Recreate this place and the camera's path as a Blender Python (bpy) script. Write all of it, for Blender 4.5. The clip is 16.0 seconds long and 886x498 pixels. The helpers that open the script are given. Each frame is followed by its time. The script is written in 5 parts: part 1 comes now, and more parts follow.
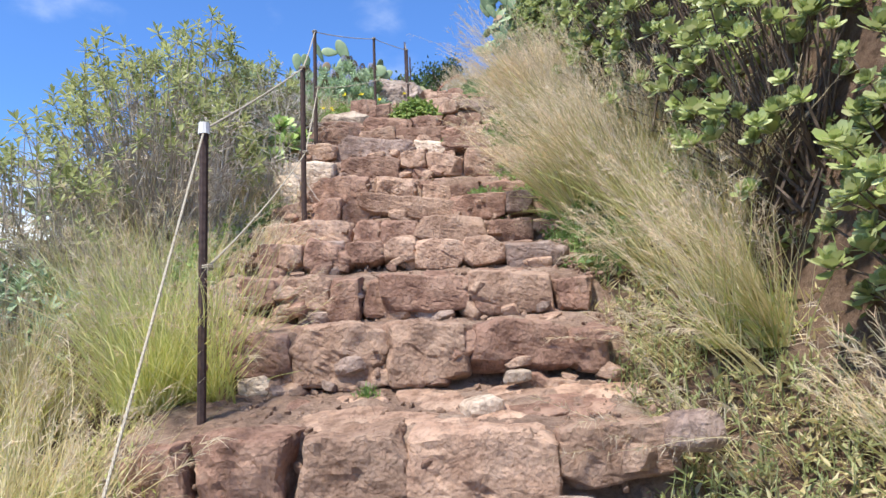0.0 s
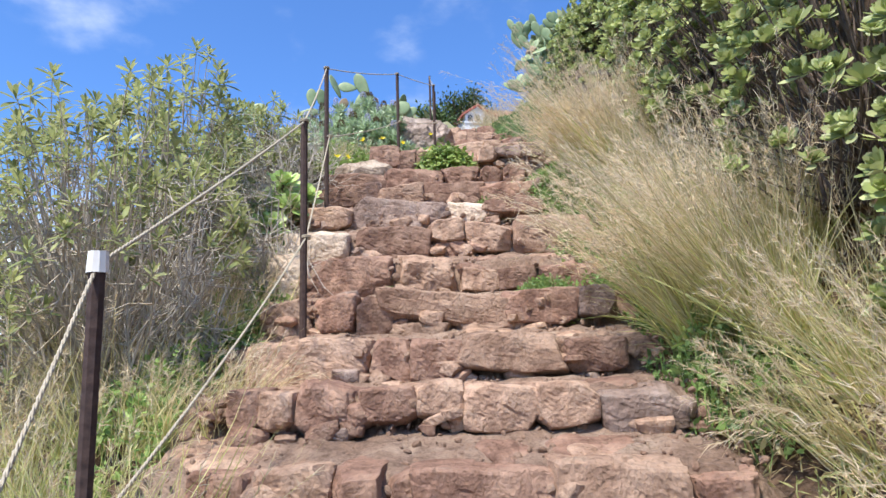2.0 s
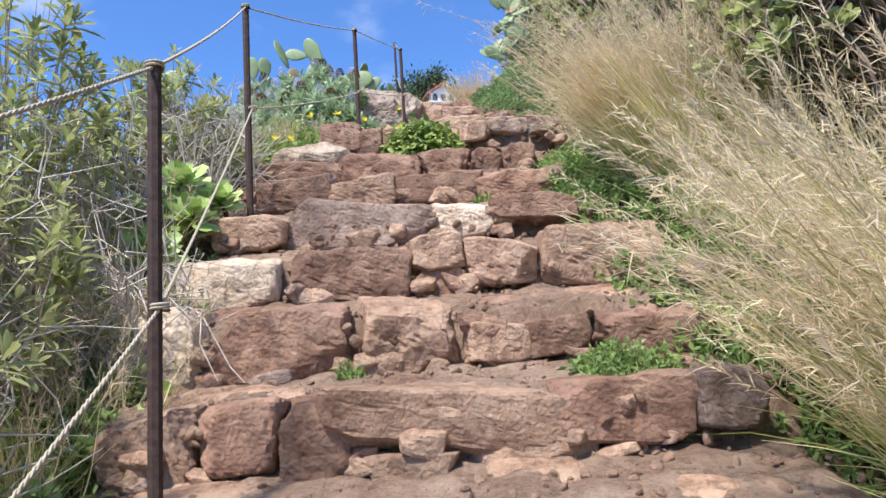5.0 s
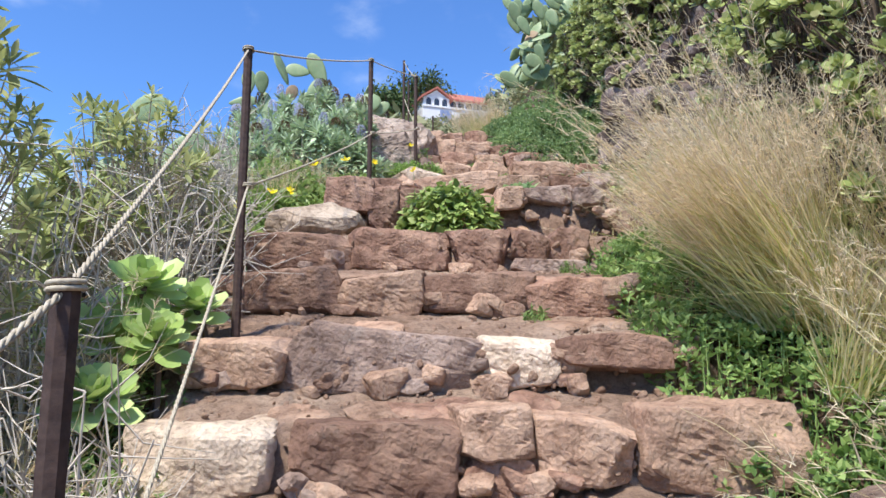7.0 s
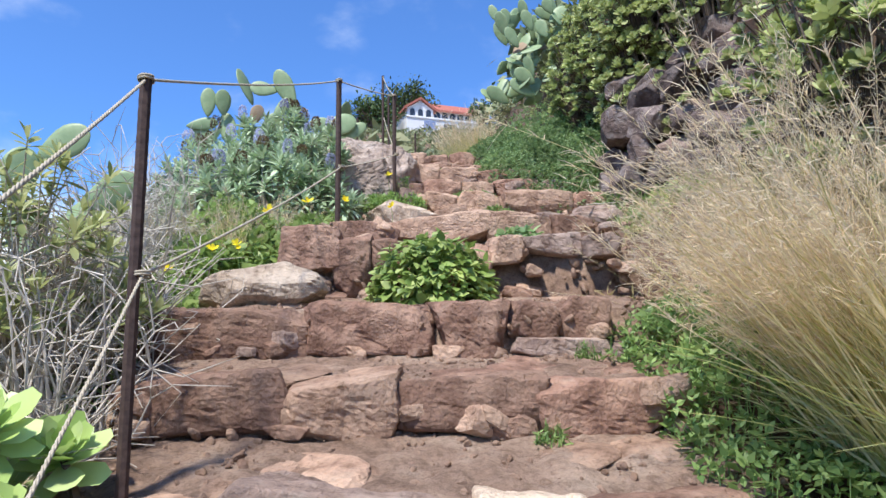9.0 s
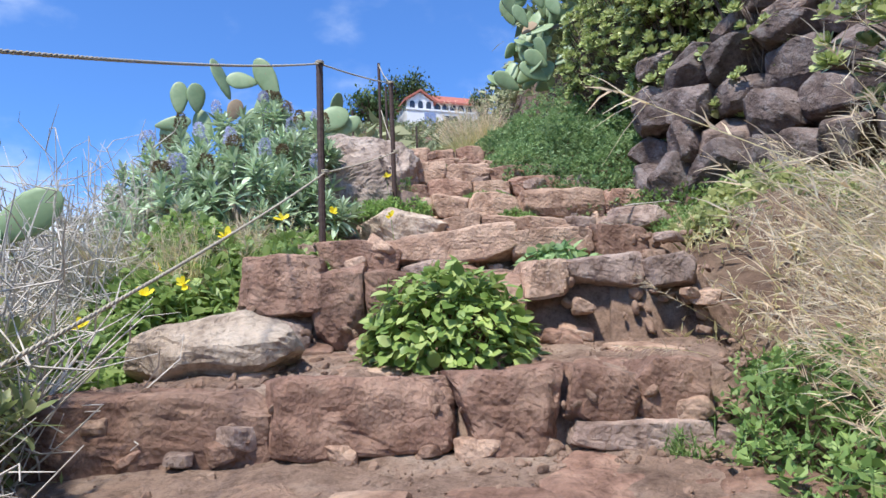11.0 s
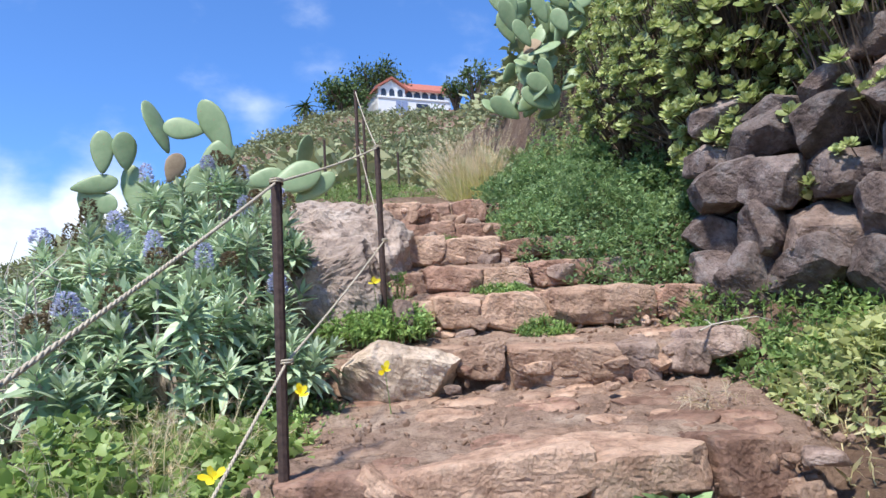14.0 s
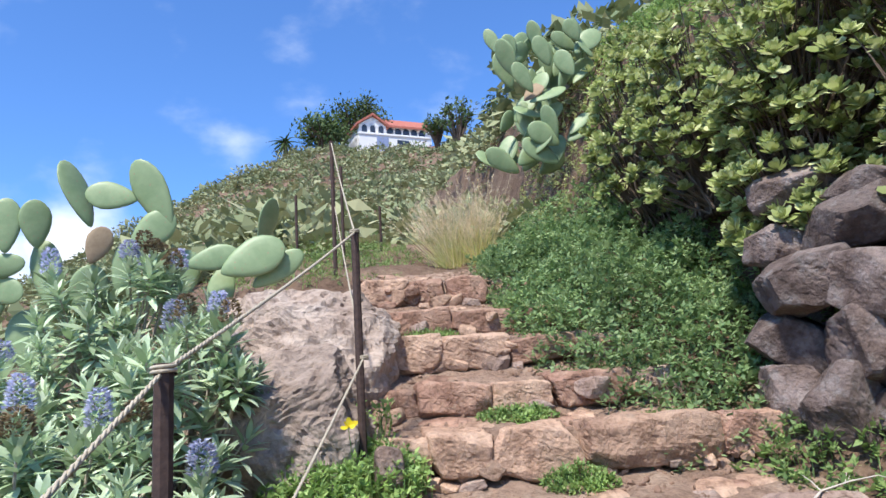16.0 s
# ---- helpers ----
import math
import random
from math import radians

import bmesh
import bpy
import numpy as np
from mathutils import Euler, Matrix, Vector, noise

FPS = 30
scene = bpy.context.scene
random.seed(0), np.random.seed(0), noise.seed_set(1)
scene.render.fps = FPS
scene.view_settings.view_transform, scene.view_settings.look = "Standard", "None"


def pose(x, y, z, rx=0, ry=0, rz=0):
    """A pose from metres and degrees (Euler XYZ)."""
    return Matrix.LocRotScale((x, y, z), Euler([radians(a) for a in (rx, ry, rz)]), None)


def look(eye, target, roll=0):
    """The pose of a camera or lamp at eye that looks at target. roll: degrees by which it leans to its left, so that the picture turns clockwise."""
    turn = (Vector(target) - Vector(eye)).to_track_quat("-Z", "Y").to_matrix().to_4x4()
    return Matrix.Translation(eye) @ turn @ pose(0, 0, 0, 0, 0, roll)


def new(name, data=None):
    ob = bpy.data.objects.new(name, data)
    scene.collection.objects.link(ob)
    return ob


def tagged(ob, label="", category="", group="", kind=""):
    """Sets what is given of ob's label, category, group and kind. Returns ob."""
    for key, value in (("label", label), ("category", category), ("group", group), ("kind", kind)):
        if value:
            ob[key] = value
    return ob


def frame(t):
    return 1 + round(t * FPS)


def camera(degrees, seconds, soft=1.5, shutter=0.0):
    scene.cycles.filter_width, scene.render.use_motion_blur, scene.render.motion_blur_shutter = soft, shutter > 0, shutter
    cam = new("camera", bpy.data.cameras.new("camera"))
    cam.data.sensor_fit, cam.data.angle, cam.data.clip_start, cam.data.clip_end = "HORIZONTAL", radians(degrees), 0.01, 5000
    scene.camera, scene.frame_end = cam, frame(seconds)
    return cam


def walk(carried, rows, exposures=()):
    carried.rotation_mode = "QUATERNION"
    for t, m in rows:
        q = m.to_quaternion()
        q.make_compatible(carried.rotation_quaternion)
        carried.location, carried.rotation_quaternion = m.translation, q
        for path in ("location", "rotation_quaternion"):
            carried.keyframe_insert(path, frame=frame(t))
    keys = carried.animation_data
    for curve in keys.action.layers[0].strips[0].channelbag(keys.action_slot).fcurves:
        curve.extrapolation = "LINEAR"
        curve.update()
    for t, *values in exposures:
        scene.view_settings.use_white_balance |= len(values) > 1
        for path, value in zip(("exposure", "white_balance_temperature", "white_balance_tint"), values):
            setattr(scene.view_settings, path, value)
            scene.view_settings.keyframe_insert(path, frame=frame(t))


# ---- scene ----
cam = camera(64.4, 16.0)
METRES, EYE, TILT, LEAN, TURN = 8.0, 1.5, 0.0, 0.0, 0.0
ROWS = [
    (0.0, 0.0, 0.0, 0.0, 0.33, 8.3, 2.28),
    (0.5, -0.0083, 0.0425, 0.013, 0.28, 7.1, 1.7),
    (1.0, -0.0107, 0.0683, 0.0308, 0.13, 7.1, 1.82),
    (1.5, -0.011, 0.1061, 0.0465, 2.1, 9.19, 1.91),
    (2.0, -0.0162, 0.1365, 0.0719, 1.78, 10.59, 1.76),
    (2.5, -0.0223, 0.1619, 0.0795, -0.21, 10.91, 2.0),
    (3.0, -0.0106, 0.1978, 0.0821, -1.67, 10.58, 2.78),
    (5.5, -0.0347, 0.3463, 0.1498, -0.45, 7.39, 3.86),
    (6.0, -0.0408, 0.3674, 0.1652, -0.84, 4.68, 3.51),
    (6.5, -0.0506, 0.392, 0.1782, -1.17, 7.31, 1.08),
    (7.0, -0.0545, 0.4099, 0.2065, -2.66, 9.03, -0.0),
    (7.5, -0.048, 0.4218, 0.2136, -4.85, 9.0, 0.59),
    (8.0, -0.0388, 0.4546, 0.2196, -4.78, 9.02, 1.18),
    (8.5, -0.0378, 0.4705, 0.2416, -4.0, 9.34, 1.1),
    (9.0, -0.0485, 0.4952, 0.2521, -3.7, 9.79, 0.89),
    (9.5, -0.0546, 0.5076, 0.2705, -3.97, 9.96, 1.4),
    (10.0, -0.0484, 0.5365, 0.2718, -3.57, 9.68, 2.16),
    (12.5, -0.0446, 0.6573, 0.3421, -2.63, 8.84, 2.53),
    (13.0, -0.0412, 0.6768, 0.3625, -2.23, 8.73, 2.37),
    (13.5, -0.052, 0.7056, 0.3778, -3.74, 8.31, 2.33),
    (14.0, -0.0556, 0.7267, 0.3976, -5.27, 7.84, 3.35),
    (14.5, -0.0532, 0.7545, 0.4079, -5.44, 7.86, 4.79),
    (15.0, -0.0482, 0.7717, 0.4287, -4.92, 8.91, 5.15),
    (15.5, -0.0478, 0.8033, 0.4308, -5.47, 9.92, 4.43),
    (16.0, -0.0518, 0.8339, 0.4546, -6.87, 10.55, 3.55),
]
walk(cam, [(t, pose(0, 0, EYE, TILT, LEAN, TURN) @ pose(METRES * x, METRES * y, METRES * z, 90 + pitch, roll, yaw)) for t, x, y, z, yaw, pitch, roll in ROWS],
     exposures=[(0.0, 0.64, 6500, 10), (6.0, 0.61, 6500, 10), (8.0, 0.57, 6400, 10), (10.0, 0.53, 6200, 10), (12.5, 0.53, 6220, 10), (14.0, 0.56, 6360, 10), (16.0, 0.59, 6420, 10)])

# ---- world, sun ----
SUN_EL, SUN_AZ = radians(60), radians(-145)   # azimuth clockwise from +y
world = bpy.data.worlds.new("world")
scene.world = world
world.use_nodes = True


def sky_nodes():
    nt = world.node_tree
    nt.nodes.clear()
    n, l = nt.nodes, nt.links
    out = n.new("ShaderNodeOutputWorld")
    bg = n.new("ShaderNodeBackground")
    sky = n.new("ShaderNodeTexSky")
    sky.sky_type = "NISHITA"
    sky.sun_disc = False
    sky.sun_elevation, sky.sun_rotation = SUN_EL, SUN_AZ
    sky.altitude, sky.air_density, sky.dust_density, sky.ozone_density = 200, 1.0, 0.3, 4.0
    tc = n.new("ShaderNodeTexCoord")
    # cumulus and thin wisps, from the direction alone
    mp = n.new("ShaderNodeMapping")
    mp.inputs["Scale"].default_value = (1.0, 1.0, 1.7)
    l.new(tc.outputs["Generated"], mp.inputs["Vector"])
    nz = n.new("ShaderNodeTexNoise")
    nz.inputs["Scale"].default_value, nz.inputs["Detail"].default_value, nz.inputs["Roughness"].default_value = 5.5, 8, 0.52
    l.new(mp.outputs["Vector"], nz.inputs["Vector"])
    total = None
    for az, el, size, gain in CLOUDS:
        a, e = radians(az), radians(el)
        dot = n.new("ShaderNodeVectorMath")
        dot.operation = "DISTANCE"
        l.new(tc.outputs["Generated"], dot.inputs[0])
        dot.inputs[1].default_value = (math.sin(a) * math.cos(e), math.cos(a) * math.cos(e), math.sin(e))
        r = n.new("ShaderNodeMapRange")
        r.interpolation_type = "SMOOTHSTEP"
        r.inputs["From Min"].default_value, r.inputs["From Max"].default_value = 0.0, size
        r.inputs["To Min"].default_value, r.inputs["To Max"].default_value = gain, 0.0
        l.new(dot.outputs["Value"], r.inputs["Value"])
        if total is None:
            total = r.outputs[0]
        else:
            m = n.new("ShaderNodeMath")
            m.operation = "MAXIMUM"
            l.new(total, m.inputs[0])
            l.new(r.outputs[0], m.inputs[1])
            total = m.outputs[0]
    add = n.new("ShaderNodeMath")
    add.operation = "ADD"
    l.new(total, add.inputs[0])
    l.new(nz.outputs["Fac"], add.inputs[1])
    mr = n.new("ShaderNodeMapRange")
    mr.interpolation_type = "SMOOTHSTEP"
    mr.inputs["From Min"].default_value, mr.inputs["From Max"].default_value = 0.58, 1.02
    l.new(add.outputs[0], mr.inputs["Value"])
    mix = n.new("ShaderNodeMix")
    mix.data_type = "RGBA"
    l.new(mr.outputs[0], mix.inputs["Factor"])
    tint = n.new("ShaderNodeMix")
    tint.data_type, tint.blend_type = "RGBA", "MULTIPLY"
    tint.inputs["Factor"].default_value = 1.0
    tint.inputs["B"].default_value = SKY_TINT
    l.new(sky.outputs["Color"], tint.inputs["A"])
    l.new(tint.outputs["Result"], mix.inputs["A"])
    mix.inputs["B"].default_value = (5.9, 6.3, 6.8, 1)
    l.new(mix.outputs["Result"], bg.inputs["Color"])
    bg.inputs["Strength"].default_value = SKY_STRENGTH
    l.new(bg.outputs[0], out.inputs["Surface"])


SKY_STRENGTH = 0.14
SKY_TINT = (0.60, 0.86, 1.2, 1)
# azimuth from +y to the right, elevation, reach, density
CLOUDS = [(-29, 8.5, 0.24, 0.58), (-42, 10, 0.25, 0.5), (-21.5, 11, 0.13, 0.48), (-10, 20.2, 0.10, 0.15), (-5, 23.4, 0.09, 0.11), (9.5, 25.7, 0.07, 0.06), (-31, 25.5, 0.16, 0.17), (60, 15, 0.5, 0.3), (170, 20, 0.7, 0.3)]
sky_nodes()
sun = new("sun", bpy.data.lights.new("sun", "SUN"))
sun.data.energy, sun.data.angle, sun.data.color = 4.6, radians(5.0), (1.0, 0.95, 0.87)
sun.matrix_world = look((math.sin(SUN_AZ) * math.cos(SUN_EL) * 50, math.cos(SUN_AZ) * math.cos(SUN_EL) * 50, math.sin(SUN_EL) * 50), (0, 0, 0))

# ---- materials ----
def nodes_of(name):
    m = bpy.data.materials.new(name)
    m.use_nodes = True
    nt = m.node_tree
    return m, nt.nodes, nt.links, nt.nodes["Principled BSDF"]


def noise_node(n, l, vec, scale, detail=6, rough=0.6):
    t = n.new("ShaderNodeTexNoise")
    t.inputs["Scale"].default_value, t.inputs["Detail"].default_value, t.inputs["Roughness"].default_value = scale, detail, rough
    l.new(vec, t.inputs["Vector"])
    return t.outputs["Fac"]


def ramp_node(n, l, fac, stops):
    r = n.new("ShaderNodeValToRGB")
    e = r.color_ramp.elements
    while len(e) < len(stops):
        e.new(0.5)
    for el, (p, c) in zip(e, stops):
        el.position, el.color = p, (*c, 1)
    l.new(fac, r.inputs["Fac"])
    return r.outputs["Color"]


def mix_node(n, l, fac, a, b, blend="MIX"):
    m = n.new("ShaderNodeMix")
    m.data_type, m.blend_type = "RGBA", blend
    for sock, v in ((m.inputs["Factor"], fac), (m.inputs["A"], a), (m.inputs["B"], b)):
        if isinstance(v, (int, float)):
            sock.default_value = v
        elif isinstance(v, tuple):
            sock.default_value = (*v, 1)
        else:
            l.new(v, sock)
    return m.outputs["Result"]


def rock_material(name, dark, mid, light, lichen, lichen_amount=0.3, bump=0.85, random_value=0.25):
    m, n, l, p = nodes_of(name)
    tc = n.new("ShaderNodeTexCoord").outputs["Object"]
    info = n.new("ShaderNodeObjectInfo")
    big = noise_node(n, l, tc, 4.0, 5, 0.6)
    fine = noise_node(n, l, tc, 38.0, 8, 0.7)
    col = ramp_node(n, l, big, [(0.25, dark), (0.5, mid), (0.75, light)])
    grain = ramp_node(n, l, fine, [(0.25, (0.45, 0.42, 0.4)), (0.5, (1, 1, 1)), (0.8, (1.25, 1.2, 1.15))])
    col = mix_node(n, l, 0.75, col, grain, "MULTIPLY")
    patch = ramp_node(n, l, noise_node(n, l, tc, 9.0, 7, 0.75), [(0.34, (0.55, 0.5, 0.47)), (0.5, (1, 1, 1)), (0.68, (1.22, 1.2, 1.18))])
    col = mix_node(n, l, 0.8, col, patch, "MULTIPLY")
    spots = noise_node(n, l, tc, 11.0, 6, 0.75)
    mask = ramp_node(n, l, spots, [(0.62 - lichen_amount * 0.2, (0, 0, 0)), (0.72, (1, 1, 1))])
    s = n.new("ShaderNodeMath")
    s.operation = "MULTIPLY"
    s.inputs[1].default_value = lichen_amount
    l.new(mask, s.inputs[0])
    col = mix_node(n, l, s.outputs[0], col, lichen)
    hs = n.new("ShaderNodeHueSaturation")
    vr = n.new("ShaderNodeMapRange")
    vr.inputs["To Min"].default_value, vr.inputs["To Max"].default_value = 1 - random_value, 1 + random_value
    l.new(info.outputs["Random"], vr.inputs["Value"])
    l.new(vr.outputs[0], hs.inputs["Value"])
    l.new(col, hs.inputs["Color"])
    l.new(hs.outputs[0], p.inputs["Base Color"])
    p.inputs["Roughness"].default_value = 0.92
    p.inputs["Specular IOR Level"].default_value = 0.25
    b1 = n.new("ShaderNodeBump")
    b1.inputs["Strength"].default_value, b1.inputs["Distance"].default_value = bump, 0.024
    l.new(noise_node(n, l, tc, 16.0, 9, 0.72), b1.inputs["Height"])
    # hairline fractures along warped cell edges
    warp = n.new("ShaderNodeTexNoise")
    warp.inputs["Scale"].default_value, warp.inputs["Detail"].default_value = 6.0, 5
    l.new(tc, warp.inputs["Vector"])
    bent = n.new("ShaderNodeVectorMath")
    bent.operation = "MULTIPLY_ADD"
    bent.inputs[1].default_value = (0.25, 0.25, 0.25)
    l.new(warp.outputs["Color"], bent.inputs[0])
    l.new(tc, bent.inputs[2])
    cell = n.new("ShaderNodeTexVoronoi")
    cell.feature = "DISTANCE_TO_EDGE"
    cell.inputs["Scale"].default_value = 8.0
    l.new(bent.outputs[0], cell.inputs["Vector"])
    crack = n.new("ShaderNodeMapRange")
    crack.inputs["From Max"].default_value = 0.05
    l.new(cell.outputs["Distance"], crack.inputs["Value"])
    b0 = n.new("ShaderNodeBump")
    b0.inputs["Strength"].default_value, b0.inputs["Distance"].default_value = bump * 0.35, 0.010
    l.new(crack.outputs[0], b0.inputs["Height"])
    l.new(b1.outputs[0], b0.inputs["Normal"])
    b2 = n.new("ShaderNodeBump")
    b2.inputs["Strength"].default_value, b2.inputs["Distance"].default_value = bump * 0.8, 0.007
    l.new(fine, b2.inputs["Height"])
    l.new(b0.outputs[0], b2.inputs["Normal"])
    pits = n.new("ShaderNodeTexVoronoi")
    pits.inputs["Scale"].default_value = 70.0
    l.new(tc, pits.inputs["Vector"])
    b3 = n.new("ShaderNodeBump")
    b3.inputs["Strength"].default_value, b3.inputs["Distance"].default_value = bump * 0.6, 0.006
    l.new(pits.outputs["Distance"], b3.inputs["Height"])
    l.new(b2.outputs[0], b3.inputs["Normal"])
    l.new(b3.outputs[0], p.inputs["Normal"])
    return m


def leaf_material(name, a, b, c, translucent=0.3, rough=0.5, patch_scale=3.0, patches=((0.7, 0.72, 0.7), (1.2, 1.2, 1.1))):
    """Foliage whose colour differs from leaf to leaf."""
    m, n, l, p = nodes_of(name)
    geo = n.new("ShaderNodeNewGeometry")
    col = ramp_node(n, l, geo.outputs["Random Per Island"], [(0.0, a), (0.5, b), (1.0, c)])
    tc = n.new("ShaderNodeTexCoord").outputs["Object"]
    patch = ramp_node(n, l, noise_node(n, l, tc, patch_scale, 4, 0.6), [(0.35, patches[0]), (0.65, patches[1])])
    col = mix_node(n, l, 0.8, col, patch, "MULTIPLY")
    hs = n.new("ShaderNodeHueSaturation")
    vr = n.new("ShaderNodeMapRange")
    vr.inputs["To Min"].default_value, vr.inputs["To Max"].default_value = 0.82, 1.2
    l.new(n.new("ShaderNodeObjectInfo").outputs["Random"], vr.inputs["Value"])
    l.new(vr.outputs[0], hs.inputs["Value"])
    l.new(col, hs.inputs["Color"])
    col = hs.outputs[0]
    l.new(col, p.inputs["Base Color"])
    p.inputs["Roughness"].default_value = rough
    p.inputs["Specular IOR Level"].default_value = 0.35
    tr = n.new("ShaderNodeBsdfTranslucent")
    l.new(col, tr.inputs["Color"])
    mx = n.new("ShaderNodeMixShader")
    mx.inputs[0].default_value = translucent
    out = n["Material Output"]
    l.new(p.outputs[0], mx.inputs[1])
    l.new(tr.outputs[0], mx.inputs[2])
    l.new(mx.outputs[0], out.inputs["Surface"])
    return m


def plain_material(name, a, b, scale=20.0, rough=0.7, metal=0.0, bump=0.2, dist=0.004):
    m, n, l, p = nodes_of(name)
    tc = n.new("ShaderNodeTexCoord").outputs["Object"]
    f = noise_node(n, l, tc, scale, 6, 0.65)
    l.new(ramp_node(n, l, f, [(0.3, a), (0.7, b)]), p.inputs["Base Color"])
    p.inputs["Roughness"].default_value, p.inputs["Metallic"].default_value = rough, metal
    bm_ = n.new("ShaderNodeBump")
    bm_.inputs["Strength"].default_value, bm_.inputs["Distance"].default_value = bump, dist
    l.new(f, bm_.inputs["Height"])
    l.new(bm_.outputs[0], p.inputs["Normal"])
    return m


def dirt_material(name, dark, mid, light, bump=0.5):
    m, n, l, p = nodes_of(name)
    tc = n.new("ShaderNodeTexCoord").outputs["Object"]
    big = noise_node(n, l, tc, 3.5, 9, 0.7)
    fine = noise_node(n, l, tc, 75.0, 9, 0.8)
    col = ramp_node(n, l, big, [(0.3, dark), (0.5, mid), (0.72, light)])
    grain = ramp_node(n, l, fine, [(0.3, (0.5, 0.47, 0.45)), (0.5, (1, 1, 1)), (0.75, (1.3, 1.25, 1.2))])
    col = mix_node(n, l, 0.9, col, grain, "MULTIPLY")
    clods = ramp_node(n, l, noise_node(n, l, tc, 17.0, 9, 0.8), [(0.36, (0.5, 0.46, 0.43)), (0.5, (1, 1, 1)), (0.66, (1.2, 1.17, 1.14))])
    col = mix_node(n, l, 0.85, col, clods, "MULTIPLY")
    l.new(col, p.inputs["Base Color"])
    p.inputs["Roughness"].default_value = 0.95
    p.inputs["Specular IOR Level"].default_value = 0.2
    b1 = n.new("ShaderNodeBump")
    b1.inputs["Strength"].default_value, b1.inputs["Distance"].default_value = min(1.0, bump * 1.7), 0.03
    l.new(noise_node(n, l, tc, 30.0, 9, 0.78), b1.inputs["Height"])
    l.new(b1.outputs[0], p.inputs["Normal"])
    return m


M_ROCK = rock_material("red_brown_rock", (0.168, 0.094, 0.067), (0.286, 0.170, 0.121), (0.406, 0.272, 0.196), (0.441, 0.376, 0.283), 0.25)
M_ROCK_PALE = rock_material("pale_cream_rock", (0.43, 0.325, 0.235), (0.59, 0.465, 0.35), (0.70, 0.59, 0.47), (0.42, 0.30, 0.225), 0.22)
M_ROCK_GREY = rock_material("grey_brown_rock", (0.20, 0.14, 0.112), (0.30, 0.215, 0.172), (0.42, 0.325, 0.27), (0.46, 0.42, 0.36), 0.3)
M_ROCK_DARK = rock_material("dark_basalt", (0.079, 0.058, 0.050), (0.144, 0.106, 0.091), (0.245, 0.198, 0.181), (0.374, 0.360, 0.340), 0.5)
M_ROCK_PINK = rock_material("pink_tan_rock", (0.300, 0.179, 0.124), (0.406, 0.268, 0.188), (0.477, 0.339, 0.249), (0.485, 0.410, 0.317), 0.3)
M_OUTCROP = rock_material("pale_outcrop_rock", (0.25, 0.185, 0.145), (0.385, 0.305, 0.25), (0.50, 0.42, 0.355), (0.24, 0.18, 0.135), 0.5, 0.8)
M_DIRT = dirt_material("red_dirt", (0.183, 0.116, 0.083), (0.330, 0.226, 0.165), (0.489, 0.376, 0.287))
M_GROUND = dirt_material("dry_hill_soil", (0.115, 0.072, 0.049), (0.183, 0.121, 0.084), (0.268, 0.196, 0.137))
M_IRON = plain_material("rusty_brown_iron", (0.045, 0.028, 0.024), (0.10, 0.062, 0.05), 60, 0.75, 0.35, 0.4, 0.003)
M_ROPE = plain_material("weathered_rope", (0.30, 0.25, 0.18), (0.52, 0.46, 0.35), 150, 0.9, 0, 0.5, 0.003)
M_TAPE = plain_material("white_tape", (0.72, 0.7, 0.64), (0.82, 0.8, 0.76), 30, 0.6)
M_TWIG = plain_material("grey_twig", (0.29, 0.235, 0.18), (0.52, 0.45, 0.36), 30, 0.9)
M_DEAD = plain_material("bleached_dead_twig", (0.37, 0.32, 0.26), (0.62, 0.56, 0.48), 25, 0.9)
M_BARK = plain_material("dark_bark", (0.08, 0.058, 0.043), (0.17, 0.125, 0.095), 14, 0.95, 0, 0.6, 0.02)
M_STRAW = leaf_material("straw_grass", (0.48, 0.43, 0.21), (0.69, 0.60, 0.35), (0.90, 0.80, 0.57), 0.44, 0.55, 2.2, ((0.7, 0.74, 0.62), (1.2, 1.16, 1.05)))
M_PLUME = leaf_material("pinkish_plume", (0.61, 0.47, 0.33), (0.73, 0.60, 0.44), (0.85, 0.74, 0.57), 0.42, 0.8)
M_GRASS = leaf_material("green_grass", (0.42, 0.46, 0.14), (0.60, 0.61, 0.25), (0.78, 0.74, 0.40), 0.48, 0.5)
M_HERB = leaf_material("herb_green", (0.138, 0.235, 0.072), (0.241, 0.358, 0.110), (0.402, 0.526, 0.198), 0.38)
M_HERB_BLUE = leaf_material("mound_green", (0.149, 0.246, 0.099), (0.247, 0.370, 0.154), (0.425, 0.549, 0.264), 0.38)
M_BRIGHT = leaf_material("bright_broad_leaf", (0.12, 0.19, 0.045), (0.23, 0.315, 0.085), (0.40, 0.46, 0.17), 0.3, 0.42)
M_EUPH = leaf_material("narrow_fresh_leaf", (0.26, 0.305, 0.12), (0.41, 0.445, 0.19), (0.59, 0.60, 0.30), 0.42, 0.45)
M_CLOVER = leaf_material("clover_leaf", (0.19, 0.275, 0.08), (0.29, 0.40, 0.125), (0.44, 0.54, 0.21), 0.4, 0.45)
M_SUCC = leaf_material("succulent_leaf", (0.26, 0.32, 0.11), (0.41, 0.465, 0.19), (0.62, 0.65, 0.35), 0.34, 0.42)
M_SUCC_PALE = leaf_material("pale_succulent_leaf", (0.287, 0.414, 0.115), (0.414, 0.54, 0.184), (0.529, 0.632, 0.287), 0.25, 0.4)
M_ECH = leaf_material("grey_green_leaf", (0.246, 0.336, 0.190), (0.381, 0.482, 0.314), (0.582, 0.672, 0.482), 0.25, 0.55)
